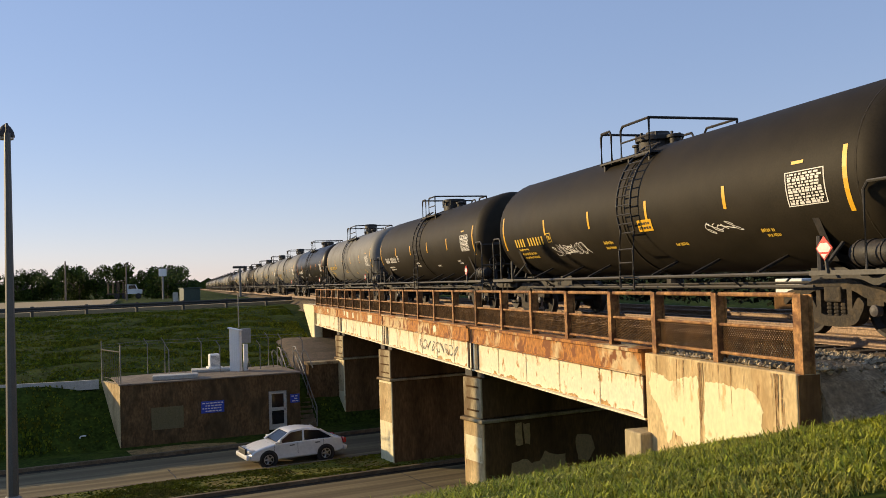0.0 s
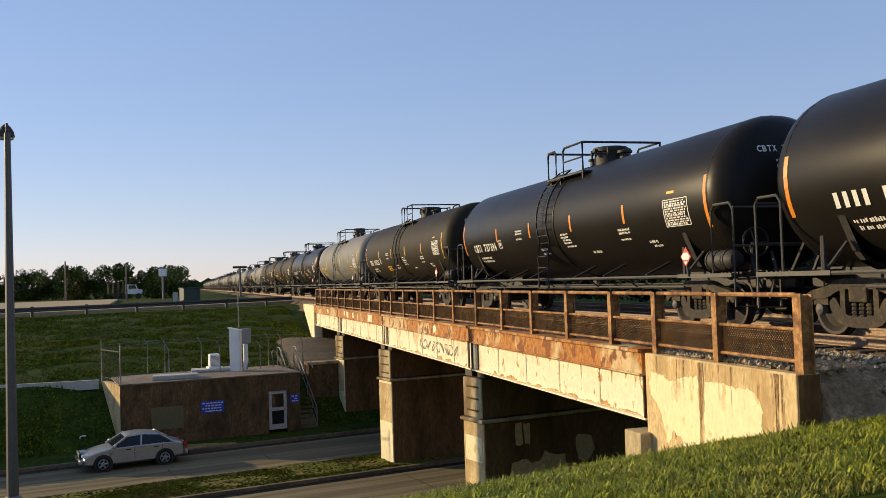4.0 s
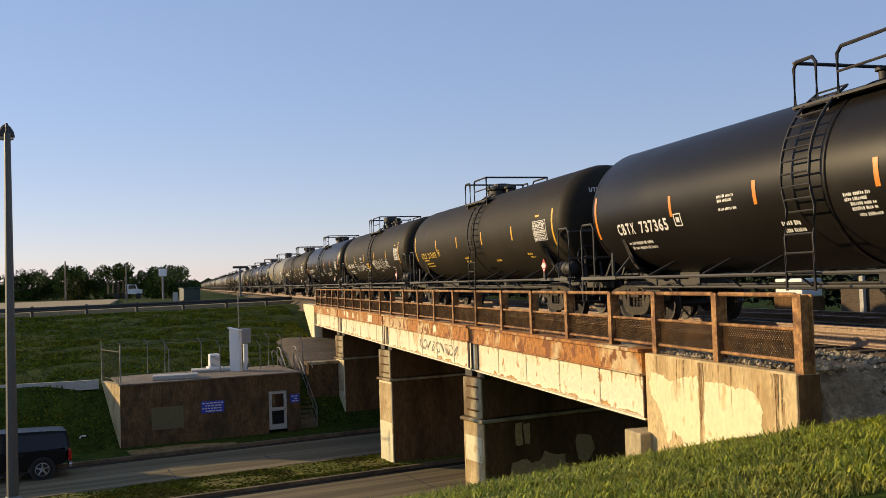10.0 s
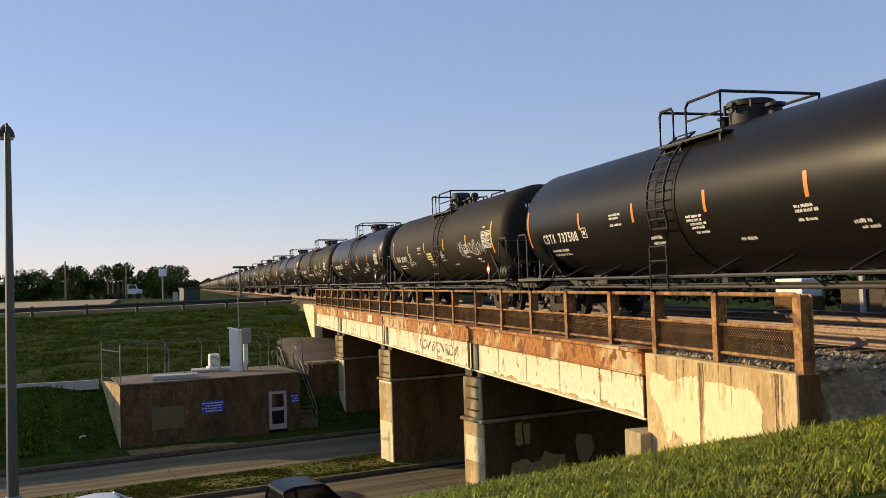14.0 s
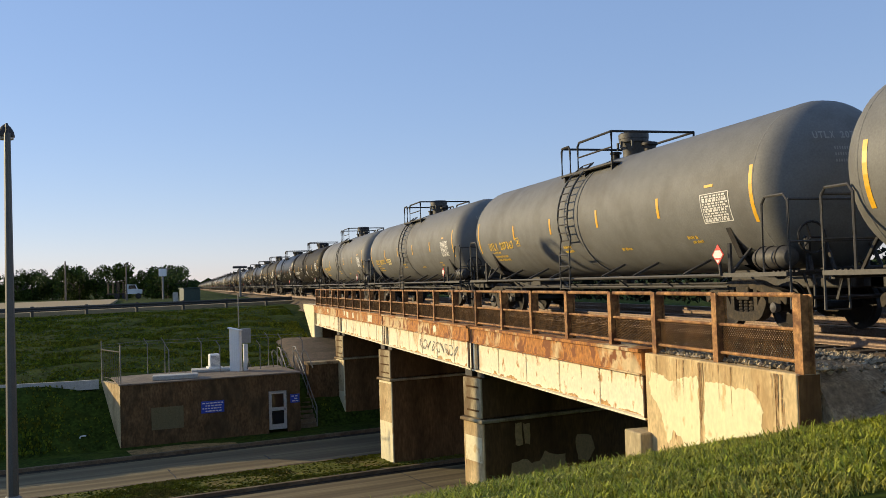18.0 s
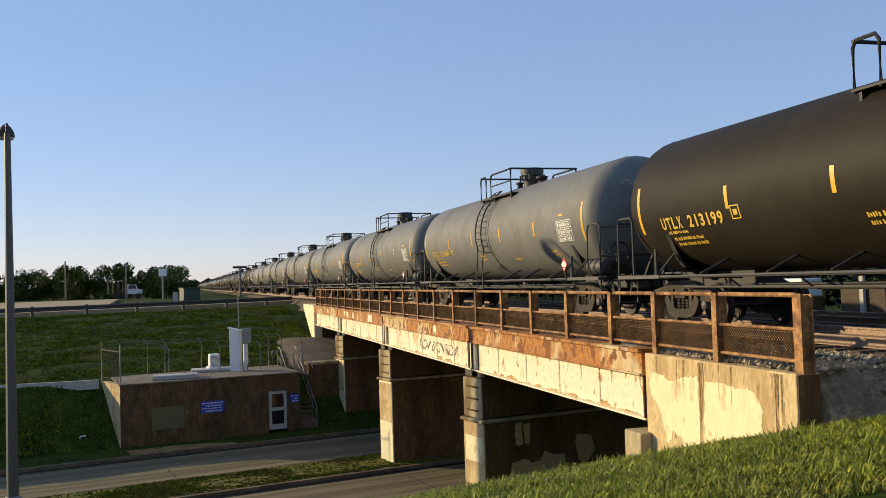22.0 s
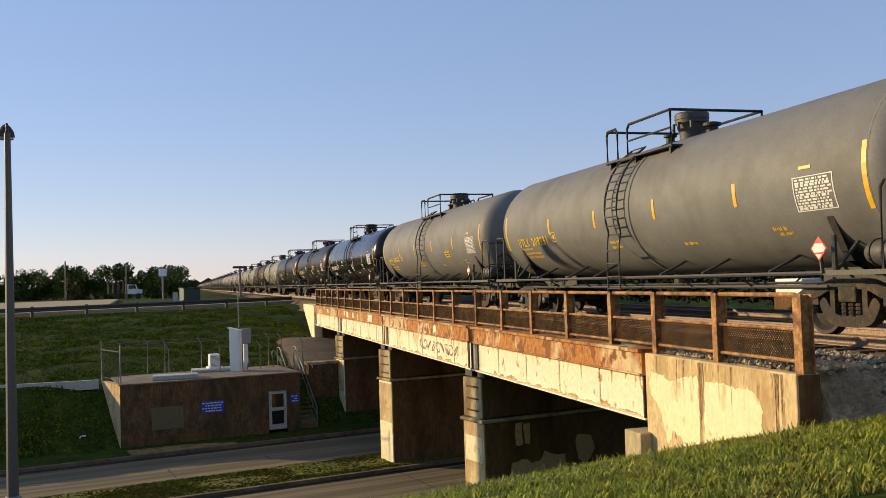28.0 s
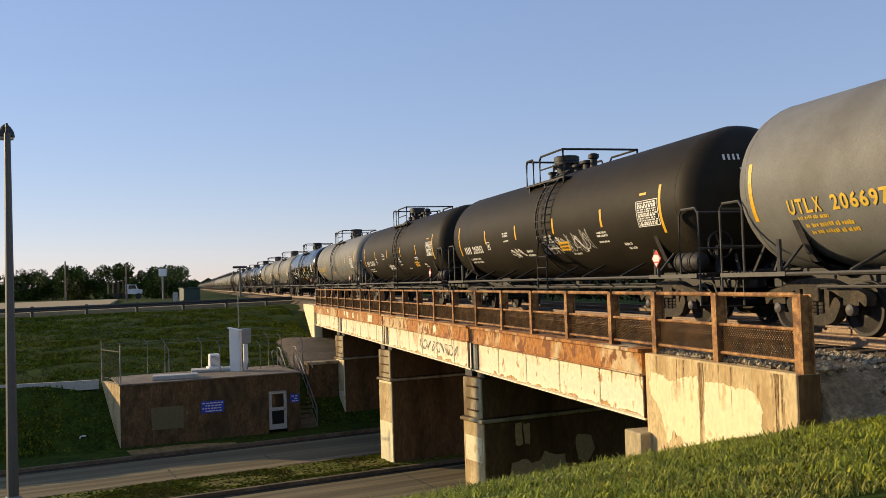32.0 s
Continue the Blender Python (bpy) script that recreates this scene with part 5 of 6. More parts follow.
# ---- lamp pole, guardrail and distance ----
def street_lamp():
    """A tall faceted pole on the median, with a short bent arm over the far road and a bell-shaped head."""
    p = thing("street_lamp", "tall faceted grey metal street lamp with a dark bell-shaped head", "street lamp", at=pose(-5.98, 34.55, 0, 0, 0, 12))
    bm = bmesh.new()
    lathe(bm, [(0.20, -6.1), (0.18, -3), (0.145, 1), (0.105, 6.75)], 8, "z")
    part("pole", bm, POLE, p)
    bm = bmesh.new()
    lathe(bm, [(0.30, -6.13), (0.30, -5.98), (0.2, -5.9)], 16, "z")
    part("base", bm, GALV, p)
    bm = bmesh.new()
    tube(bm, [(0, 0, 6.55), (0, 0.10, 6.95), (0, 0.35, 7.12), (0, 0.75, 7.16), (0, 1.12, 7.14)], 0.05, 8)
    part("arm", bm, BLACKM, p, "dark bent lamp arm")
    bm = bmesh.new()
    lathe(bm, [(0.29, 6.78), (0.30, 6.82), (0.27, 6.98), (0.18, 7.14), (0.08, 7.24), (0.03, 7.26)], 20, "z", (0, 1.2, 0))
    part("lamp_head", bm, BLACKM, p, "dark bell-shaped lamp head")
    bm = bmesh.new()
    lathe(bm, [(0.25, 6.70), (0.27, 6.775)], 16, "z", (0, 1.2, 0))
    part("lens", bm, SLAB, p, "pale lamp lens")


def guardrail():
    g = thing("guardrail", "galvanised steel guardrail on wooden posts along the upper road", "guardrail")
    a, b = Vector((-60, 40.0, -0.62)), Vector((8.6, 79.0, -0.62))
    a = Vector((-9.2, 69.2, -0.62)) + (Vector((-9.2, 69.2, -0.62)) - Vector((8.2, 79.0, -0.62))).normalized() * 40
    d = (b - a).normalized()
    n = Vector((d.y, -d.x, 0))
    total = (b - a).length
    k = 0.0
    while k < total:
        p = a + d * k
        bm = bmesh.new()
        box(bm, (-0.09, -0.09, -0.3), (0.09, 0.09, 0.78))
        o = part("post", bm, RAILDARK, g)
        o.matrix_basis = pose(p.x, p.y, p.z, 0, 0, math.degrees(math.atan2(d.y, d.x)))
        k += 3.85
    bm = bmesh.new()
    prof = [(0.0, 0.40), (0.05, 0.44), (0.05, 0.50), (0.0, 0.55), (0.05, 0.60), (0.05, 0.66), (0.0, 0.72)]
    rows = [[bm.verts.new(e + n * (0.10 + q) + Vector((0, 0, h))) for q, h in prof] for e in (a, b)]
    back = [[bm.verts.new(e + n * (0.09 + q) + Vector((0, 0, h))) for q, h in prof] for e in (a, b)]
    for i in range(len(prof) - 1):
        bm.faces.new((rows[0][i], rows[1][i], rows[1][i + 1], rows[0][i + 1]))
        bm.faces.new((back[0][i + 1], back[1][i + 1], back[1][i], back[0][i]))
    part("rail_beam", bm, RAILDARK, g)
    # the upper road behind it
    bm = bmesh.new()
    e, w = d, Vector((-d.y, d.x, 0))
    q = [a + w * 2.0, b + e * 2 + w * 2.0, b + e * 2 + w * 11, a + w * 26]
    lo = [bm.verts.new((p.x, p.y, -0.9)) for p in q]
    hi = [bm.verts.new((p.x, p.y, -0.30)) for p in q]
    bm.faces.new(hi)
    for i in range(4):
        bm.faces.new((lo[i], lo[(i + 1) % 4], hi[(i + 1) % 4], hi[i]))
    tagged(part("upper_road", bm, PAVE), "pale concrete upper road behind the guardrail", "road", kind="structure")


# leaf colour taken down to near black, for shade beneath the train
HEDGE = mat("shade_dark_hedge_leaves", (0.007, 0.010, 0.004), 0.9, vary=0.4, scale=0.8, fine=4, bump=0, spec=0.1, island=0.5)
def concrete_lot():
    bm = bmesh.new()
    q = [(-75, 62), (-24, 76), (-7.0, 86), (-10.5, 150), (-85, 152)]
    lo = [bm.verts.new((x, y, -0.8)) for x, y in q]
    hi = [bm.verts.new((x, y, -0.26)) for x, y in q]
    bm.faces.new(hi)
    for i in range(5):
        bm.faces.new((lo[i], lo[(i + 1) % 5], hi[(i + 1) % 5], hi[i]))
    tagged(part("concrete_lot", bm, PAVE), "wide pale concrete lot beyond the guardrail", "pavement", kind="structure")


BARK = mat("tree_bark", (0.09, 0.065, 0.045), 0.95, vary=0.3, scale=3, fine=12)
LEAF = mat("tree_leaves", (0.045, 0.074, 0.009), 0.8, vary=0.4, scale=0.4, second=(0.12, 0.14, 0.016), amount=0.6, fine=4, bump=0, patch=0.52, spec=0.15, island=0.55)


def tree(x, y, h, w, seed, far=True):
    rnd = random.Random(seed)
    t = thing("tree", "broad dark green leafy tree at the edge of the far wood", "tree", "far trees", pose(x, y, -0.7))
    bm = bmesh.new()
    tube(bm, [(0, 0, -0.3), (0.05, 0, h * 0.25), (0.12, 0.1, h * 0.6)], 0.03 * h, 7)
    for k in range(5):
        a = rnd.uniform(0, 6.28)
        tube(bm, [(0.05, 0.05, h * rnd.uniform(0.2, 0.45)), (math.cos(a) * w * 0.3, math.sin(a) * w * 0.3, h * rnd.uniform(0.5, 0.75))], 0.012 * h, 5)
    part("trunk", bm, BARK, t)
    vs, fs = [], []
    blobs = []
    for k in range(17):
        a, q = rnd.uniform(0, 6.28), rnd.random() ** 0.5
        z = h * rnd.uniform(0.08, 0.86)
        k2 = 1.0 - 0.55 * abs(z / h - 0.5)
        blobs.append((math.cos(a) * q * w * 0.42 * k2, math.sin(a) * q * w * 0.42 * k2, z, h * rnd.uniform(0.12, 0.2)))
    size = 0.034 * h
    for cx, cy, cz, r in blobs:
        for k in range(190):
            d = Vector((rnd.gauss(0, 1), rnd.gauss(0, 1), rnd.gauss(0, 1))).normalized() * r * rnd.uniform(0.6, 1.12)
            p = Vector((cx, cy, cz)) + d
            if p.z < 0.1:
                continue
            u = Vector((rnd.gauss(0, 1), rnd.gauss(0, 1), rnd.gauss(0, 1))).normalized()
            v = u.orthogonal().normalized()
            s = size * rnd.uniform(0.5, 1.3)
            i = len(vs)
            vs += [p - u * s, p + v * s * 0.6, p + u * s, p - v * s * 0.6]
            fs.append((i, i + 1, i + 2, i + 3))
    me = bpy.data.meshes.new("crown")
    me.from_pydata(vs, [], fs)
    me.materials.append(LEAF)
    c = new("crown", me)
    c.parent = t
    return t


def distance():
    rnd = random.Random(11)
    # a wood along the far side of the upper road, by bearing and height
    spots = []
    for i in range(43):
        x = -108 + i * 2.5 + rnd.uniform(-1, 1)
        spots.append((x, 205 + rnd.uniform(-12, 25) + 0.15 * x, rnd.uniform(6.8, 9.6), rnd.uniform(6, 9)))
    master = [tree(0, 0, h, w, s) for h, w, s in ((7.0, 8, 1), (6.0, 8, 2), (7.2, 7, 3), (5.6, 7, 4))]
    used = [False] * 4
    for i, (x, y, h, w) in enumerate(spots):
        k = i % 4
        m = pose(x, y, -0.8, 0, 0, rnd.uniform(0, 360))
        if used[k]:
            copy_thing(master[k], m)
        else:
            master[k].matrix_basis, used[k] = m, True
    copy_thing(master[0], pose(-1.6, 160, -2.2, 0, 0, 40))
    copy_thing(master[2], pose(-3.6, 166, -2.4, 0, 0, 120))
    # the dim tree line further off
    bm = bmesh.new()
    x = -700.0
    pts = [(x, -1.0)]
    while x < 900:
        pts.append((x, rnd.uniform(5, 11)))
        x += rnd.uniform(4, 9)
    pts.append((900, -1.0))
    prism(bm, pts, 900, 930, "y")
    tagged(part("backdrop_wood", bm, LEAF), "distant dark wood on the horizon", "wood", kind="structure")
    for x, y, h in ((-17.6, 146, 6.4), (-9.2, 150, 6.0), (-3.2, 160, 5.6)):
        p = thing("utility_pole", "thin weathered wooden utility pole by the upper road", "pole", "far poles", pose(x, y, -0.7))
        bm = bmesh.new()
        lathe(bm, [(0.14, -0.2), (0.10, h)], 8, "z")
        part("pole", bm, WOODPOLE, p)
        if h < 6.2:
            bm = bmesh.new()
            box(bm, (-0.6, -0.06, h - 0.5), (0.6, 0.06, h - 0.35))
            part("cross_arm", bm, WOODPOLE, p)
    s = thing("tall_sign", "white rectangular sign panel on a tall post beyond the road", "sign", at=pose(-3.75, 150, -0.7))
    bm = bmesh.new()
    lathe(bm, [(0.15, -0.2), (0.15, 3.9)], 8, "z")
    part("post", bm, GALV, s)
    bm = bmesh.new()
    soft_box(bm, (-0.6, -0.12, 3.8), (0.6, 0.12, 5.0), 0.04)
    part("panel", bm, WHITE, s)
    # crossing signal mast with a cantilever box
    m = thing("signal_mast", "dark signal mast with a flat top box beside the track", "signal", at=pose(8.1, 148, -0.6))
    bm = bmesh.new()
    lathe(bm, [(0.22, -0.3), (0.16, 4.7)], 10, "z")
    part("mast", bm, GALV, m)
    bm = bmesh.new()
    soft_box(bm, (-1.1, -0.3, 4.6), (1.1, 0.3, 4.95), 0.05)
    part("top_box", bm, BLACKM, m)
    # green relay cabinet and white marker by the guardrail
    c = thing("relay_cabinet", "dark green relay cabinet on a low pad", "cabinet", at=pose(0.2, 88.0, -0.6, 0, 0, 20))
    bm = bmesh.new()
    soft_box(bm, (-0.8, -0.6, 0.05), (0.8, 0.6, 1.65), 0.05)
    part("body", bm, GREENBOX, c)
    bm = bmesh.new()
    soft_box(bm, (-0.88, -0.68, 1.65), (0.88, 0.68, 1.75), 0.02)
    part("lid", bm, GREENBOX, c)
    k = thing("marker_post", "short pale marker panel on the guardrail", "marker", at=pose(-0.95, 76.0, -0.55))
    bm = bmesh.new()
    soft_box(bm, (-0.22, -0.05, 0.55), (0.22, 0.05, 1.35), 0.08)
    part("panel", bm, SLAB, k)
    bm = bmesh.new()
    box(bm, (-0.05, 0.0, -0.3), (0.05, 0.05, 0.6))
    part("post", bm, WOODPOLE, k)
    # parked lorry and machinery by the wood
    l = thing("parked_lorry", "white bonneted lorry parked on the upper road", "lorry", at=pose(-8.9, 168, -0.5, 0, 0, 0))
    bm = bmesh.new()
    prism(bm, [(-1.5, 0.9), (1.2, 0.9), (1.2, 1.6), (0.4, 1.75), (0.1, 2.5), (-1.5, 2.6)], -1.1, 1.1, "y")
    part("cab", bm, WHITE, l)
    bm = bmesh.new()
    prism(bm, [(0.36, 1.8), (0.12, 2.42), (-1.0, 2.42), (-1.0, 1.8)], -1.12, 1.12, "y")
    part("windows", bm, GLASS, l)
    for x in (0.6, -1.6, -2.9):
        bm = bmesh.new()
        lathe(bm, [(0.2, -1.15), (0.5, -1.12), (0.5, -0.85), (0.2, -0.82)], 14, "y", (x, 0, 0.5))
        part("wheel", bm, BLACKM, l)
    bm = bmesh.new()
    soft_box(bm, (-4.6, -1.1, 0.8), (-1.55, 1.1, 1.1), 0.03)
    for x in (-4.4, -3.6, -2.7, -1.9):
        tube(bm, [(x, -1.0, 1.0), (x, -1.0, 3.0)], 0.08, 6)
        tube(bm, [(x, 1.0, 1.0), (x, 1.0, 2.8)], 0.08, 6)
    part("rack", bm, TRUCK, l, "dark stake rack")
    # behind the train
    v = thing("equipment_box", "low white metal equipment box beyond the tracks", "equipment box", at=pose(26.0, 34.6, -0.75))
    bm = bmesh.new()
    soft_box(bm, (-0.52, -1.25, 0.62), (0.52, 0.6, 1.42), 0.05)
    part("body", bm, WHITE, v)
    bm = bmesh.new()
    soft_box(bm, (-0.58, -1.3, 0.0), (0.58, 0.65, 0.62), 0.03)
    part("plinth", bm, DARKCON, v)
    # added hedge that fills the gaps under the cars with dark
    hedge = random.Random(8)
    vs, fs = [], []
    for k in range(36000):
        y, x, z = -25 + 260 * hedge.random() ** 1.5, 27 + 2.2 * hedge.random(), -0.6 + 3.0 * hedge.random() ** 0.9
        u = Vector((hedge.gauss(0, 1), hedge.gauss(0, 1), hedge.gauss(0, 1))).normalized()
        w, sz, i = u.orthogonal(), 0.2 * hedge.uniform(0.5, 1.3), len(vs)
        p = Vector((x, y, z))
        vs += [p - u * sz, p + w * sz * 0.6, p + u * sz, p - w * sz * 0.6]
        fs.append((i, i + 1, i + 2, i + 3))
    me = bpy.data.meshes.new("hedge")
    me.from_pydata(vs, [], fs)
    me.materials.append(HEDGE)
    tagged(new("hedge", me), "added low hedge, coloured near black to darken the view under the train", "hedge", kind="stuff")
    b = thing("brown_crate", "brown timber crate with a pale post beyond the tracks", "crate", at=pose(25.4, 28.9, -0.75))
    bm = bmesh.new()
    soft_box(bm, (-0.65, -1.2, 0), (0.65, 1.2, 1.2), 0.04)
    part("box", bm, TIMBER, b)
    bm = bmesh.new()
    box(bm, (-0.82, -0.25, 0), (-0.69, -0.05, 1.5))
    part("post", bm, SLAB, b)


# ---- foreground grass and loose ballast ----
def grass_blades():
    rng = np.random.default_rng(4)
    n = 125000
    y = 5.2 + 10.5 * rng.random(n)
    x = 0.6 + 8.3 * rng.random(n)
    keep = (x > y * 0.22 - 0.5) & ~((x > 7.45) & (y > 10.0)) & (x < 8.75)
    x, y = x[keep], y[keep]
    vs, fs = [], []
    tuft = [(noise.noise((a * 0.9, b * 0.9, 3)) + 0.5 * noise.noise((a * 3, b * 3, 7))) for a, b in zip(x, y)]
    for a, b, t in zip(x, y, tuft):
        z = ground_z(a, b) - 0.01
        tall = 1.7 if rng.random() < 0.05 else 1.0
        h = max(0.022, (0.042 + 0.045 * t + 0.045 * rng.random()) * tall)
        w = 0.0035 + 0.0045 * rng.random()
        q = 6.283 * rng.random()
        c, s = math.cos(q), math.sin(q)
        lean = h * (0.35 + 1.1 * rng.random())
        i = len(vs)
        for f, up, k in ((0, 0, 0.7), (0.28, 0.55, 1.0), (0.65, 0.92, 0.7)):
            vs += [(a + c * lean * f - s * w * k, b + s * lean * f + c * w * k, z + h * up), (a + c * lean * f + s * w * k, b + s * lean * f - c * w * k, z + h * up)]
        vs.append((a + c * lean, b + s * lean, z + h * (0.75 + 0.3 * rng.random())))
        fs += [(i, i + 1, i + 3, i + 2), (i + 2, i + 3, i + 5, i + 4), (i + 4, i + 5, i + 6)]
    me = bpy.data.meshes.new("grass_blades")
    me.from_pydata(vs, [], fs)
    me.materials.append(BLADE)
    tagged(new("grass_blades", me), "uneven green grass blades with straw coloured tips", "grass", kind="stuff")


def bank_tufts():
    """Coarse grass clumps on the far bank and the median."""
    rng = np.random.default_rng(21)
    bank, median = ([], []), ([], [])
    for k in range(60000):
        vs, fs = bank if k < 44000 else median
        if k < 44000:
            u, v = -8 + 30 * rng.random(), 43.9 + 26 * rng.random()
        else:
            u, v = -6 + 24 * rng.random(), 32.5 + 2.75 * rng.random()
        x, y = to_xy(u, v)
        if k >= 44000 and rng.random() < 0.3 or k < 44000 and -3.3 < x < 6.6 and 43.5 < y < 49.0 or x > 7.3 and k < 44000:
            continue
        z = ground_z(x, y) if k < 44000 else ROAD_Z + 0.11
        t = noise.noise((x * 0.35, y * 0.6, 5))
        if t < -0.05 and rng.random() < 0.75:
            continue
        h = (0.04 + 0.10 * max(0, t) + 0.05 * rng.random()) * (0.6 if k >= 44000 else 1)
        for m in range(2):
            q = 6.283 * rng.random()
            c, s, w = math.cos(q), math.sin(q), 0.03 + 0.05 * rng.random()
            i = len(vs)
            vs += [(x - c * w, y - s * w, z - 0.02), (x + c * w, y + s * w, z - 0.02), (x + c * w * 0.6 + 0.3 * h * s, y + s * w * 0.6, z + h), (x - c * w * 0.5, y - s * w * 0.5 + 0.2 * h * c, z + h * 0.8)]
            fs.append((i, i + 1, i + 2, i + 3))
    for name, (vs, fs), material, label in (("bank_grass", bank, TUFT, "rough mown grass clumps on the banks"), ("median_grass", median, DRYTUFT, "sparse yellow green grass on the median")):
        me = bpy.data.meshes.new(name)
        me.from_pydata(vs, [], fs)
        me.materials.append(material)
        tagged(new(name, me), label, "grass", kind="stuff")


DRYTUFT = mat("dry_grass_clumps", (0.16, 0.165, 0.018), 0.9, vary=0.4, scale=0.5, second=(0.21, 0.16, 0.05), amount=0.7, fine=3, bump=0, patch=0.53, spec=0.05, island=0.4)
TUFT = mat("bank_grass_clumps", (0.15, 0.18, 0.016), 0.9, vary=0.4, scale=0.5, second=(0.21, 0.20, 0.025), amount=0.7, fine=3, bump=0, patch=0.53, spec=0.05, island=0.5)


def ballast_stones():
    rng = np.random.default_rng(9)
    vs, fs = [], []
    for k in range(9000):
        if k < 6000:
            y, x = 6 + 9.5 * rng.random(), 8.86 + 1.4 * rng.random()
            z = -0.56 + 0.32 * min(1, max(0, (x - 8.88) / 0.57)) if y < 14.2 else -0.25
            if y > 10.1 and x < 8.5:
                continue
        else:
            y, x, z = 10.3 + 20 * rng.random(), 8.0 + 2.2 * rng.random(), -0.30
            if k % 3 == 0:
                y, x, z = 10.2 + 3.8 * rng.random(), 7.72 + 0.75 * rng.random(), -0.245
        r = 0.03 + 0.04 * rng.random()
        i = len(vs)
        d = [(1, 0, 0), (-1, 0, 0), (0, 1, 0), (0, -1, 0), (0, 0, 1), (0, 0, -1)]
        j = 0.55 + 0.7 * rng.random((6, 3))
        q = 6.283 * rng.random()
        for m, (a, b, c) in enumerate(d):
            px, py = a * math.cos(q) - b * math.sin(q), a * math.sin(q) + b * math.cos(q)
            vs.append((x + px * r * j[m, 0], y + py * r * j[m, 1], z + c * r * j[m, 2] * 0.8))
        fs += [(i, i + 2, i + 4), (i + 2, i + 1, i + 4), (i + 1, i + 3, i + 4), (i + 3, i, i + 4), (i + 2, i, i + 5), (i + 1, i + 2, i + 5), (i + 3, i + 1, i + 5), (i, i + 3, i + 5)]
    me = bpy.data.meshes.new("ballast_stones")
    me.from_pydata(vs, [], fs)
    me.materials.append(BALLAST)
    tagged(new("ballast_stones", me), "loose angular grey and tan ballast stones", "stones", kind="stuff")


# ---- road vehicles ----
def paint(name, base, metal=0.2):
    return mat(name, base, 0.3, metal, vary=0.06, scale=1.5, fine=10, bump=0.0, coat=0.2 if max(base) > 0.1 else 0.0, spec=0.3 if max(base) > 0.1 else 0.12)


PAINTS = {
    "white": paint("white_car_paint", (0.72, 0.71, 0.68), 0.0), "silver": paint("silver_car_paint", (0.42, 0.41, 0.39), 0.5), "black": paint("black_car_paint", (0.010, 0.010, 0.011), 0.0),
    "navy": paint("dark_blue_car_paint", (0.012, 0.014, 0.024), 0.1), "red": paint("red_car_paint", (0.30, 0.012, 0.010), 0.1), "maroon": paint("dark_red_car_paint", (0.045, 0.004, 0.006), 0.1), "sand": paint("grey_green_car_paint", (0.13, 0.125, 0.095), 0.0),
}
CARGLASS = mat("car_glass", (0.010, 0.011, 0.013), 0.12, vary=0.08, scale=2, bump=0.0, fine=15, spec=0.3)
TYRE = mat("tyre_rubber", (0.015, 0.015, 0.015), 0.9, vary=0.3, scale=5, fine=30)
ALLOY = plain("alloy_wheel", (0.40, 0.40, 0.40), 0.35, 0.8)
TRIM = plain("black_trim", (0.015, 0.015, 0.016), 0.6)
CHROME = plain("bright_trim", (0.6, 0.6, 0.6), 0.2, 0.9)
LAMPW = plain("headlight_lens", (0.75, 0.75, 0.72), 0.15)
LAMPR = plain("tail_light_lens", (0.45, 0.01, 0.01), 0.2)

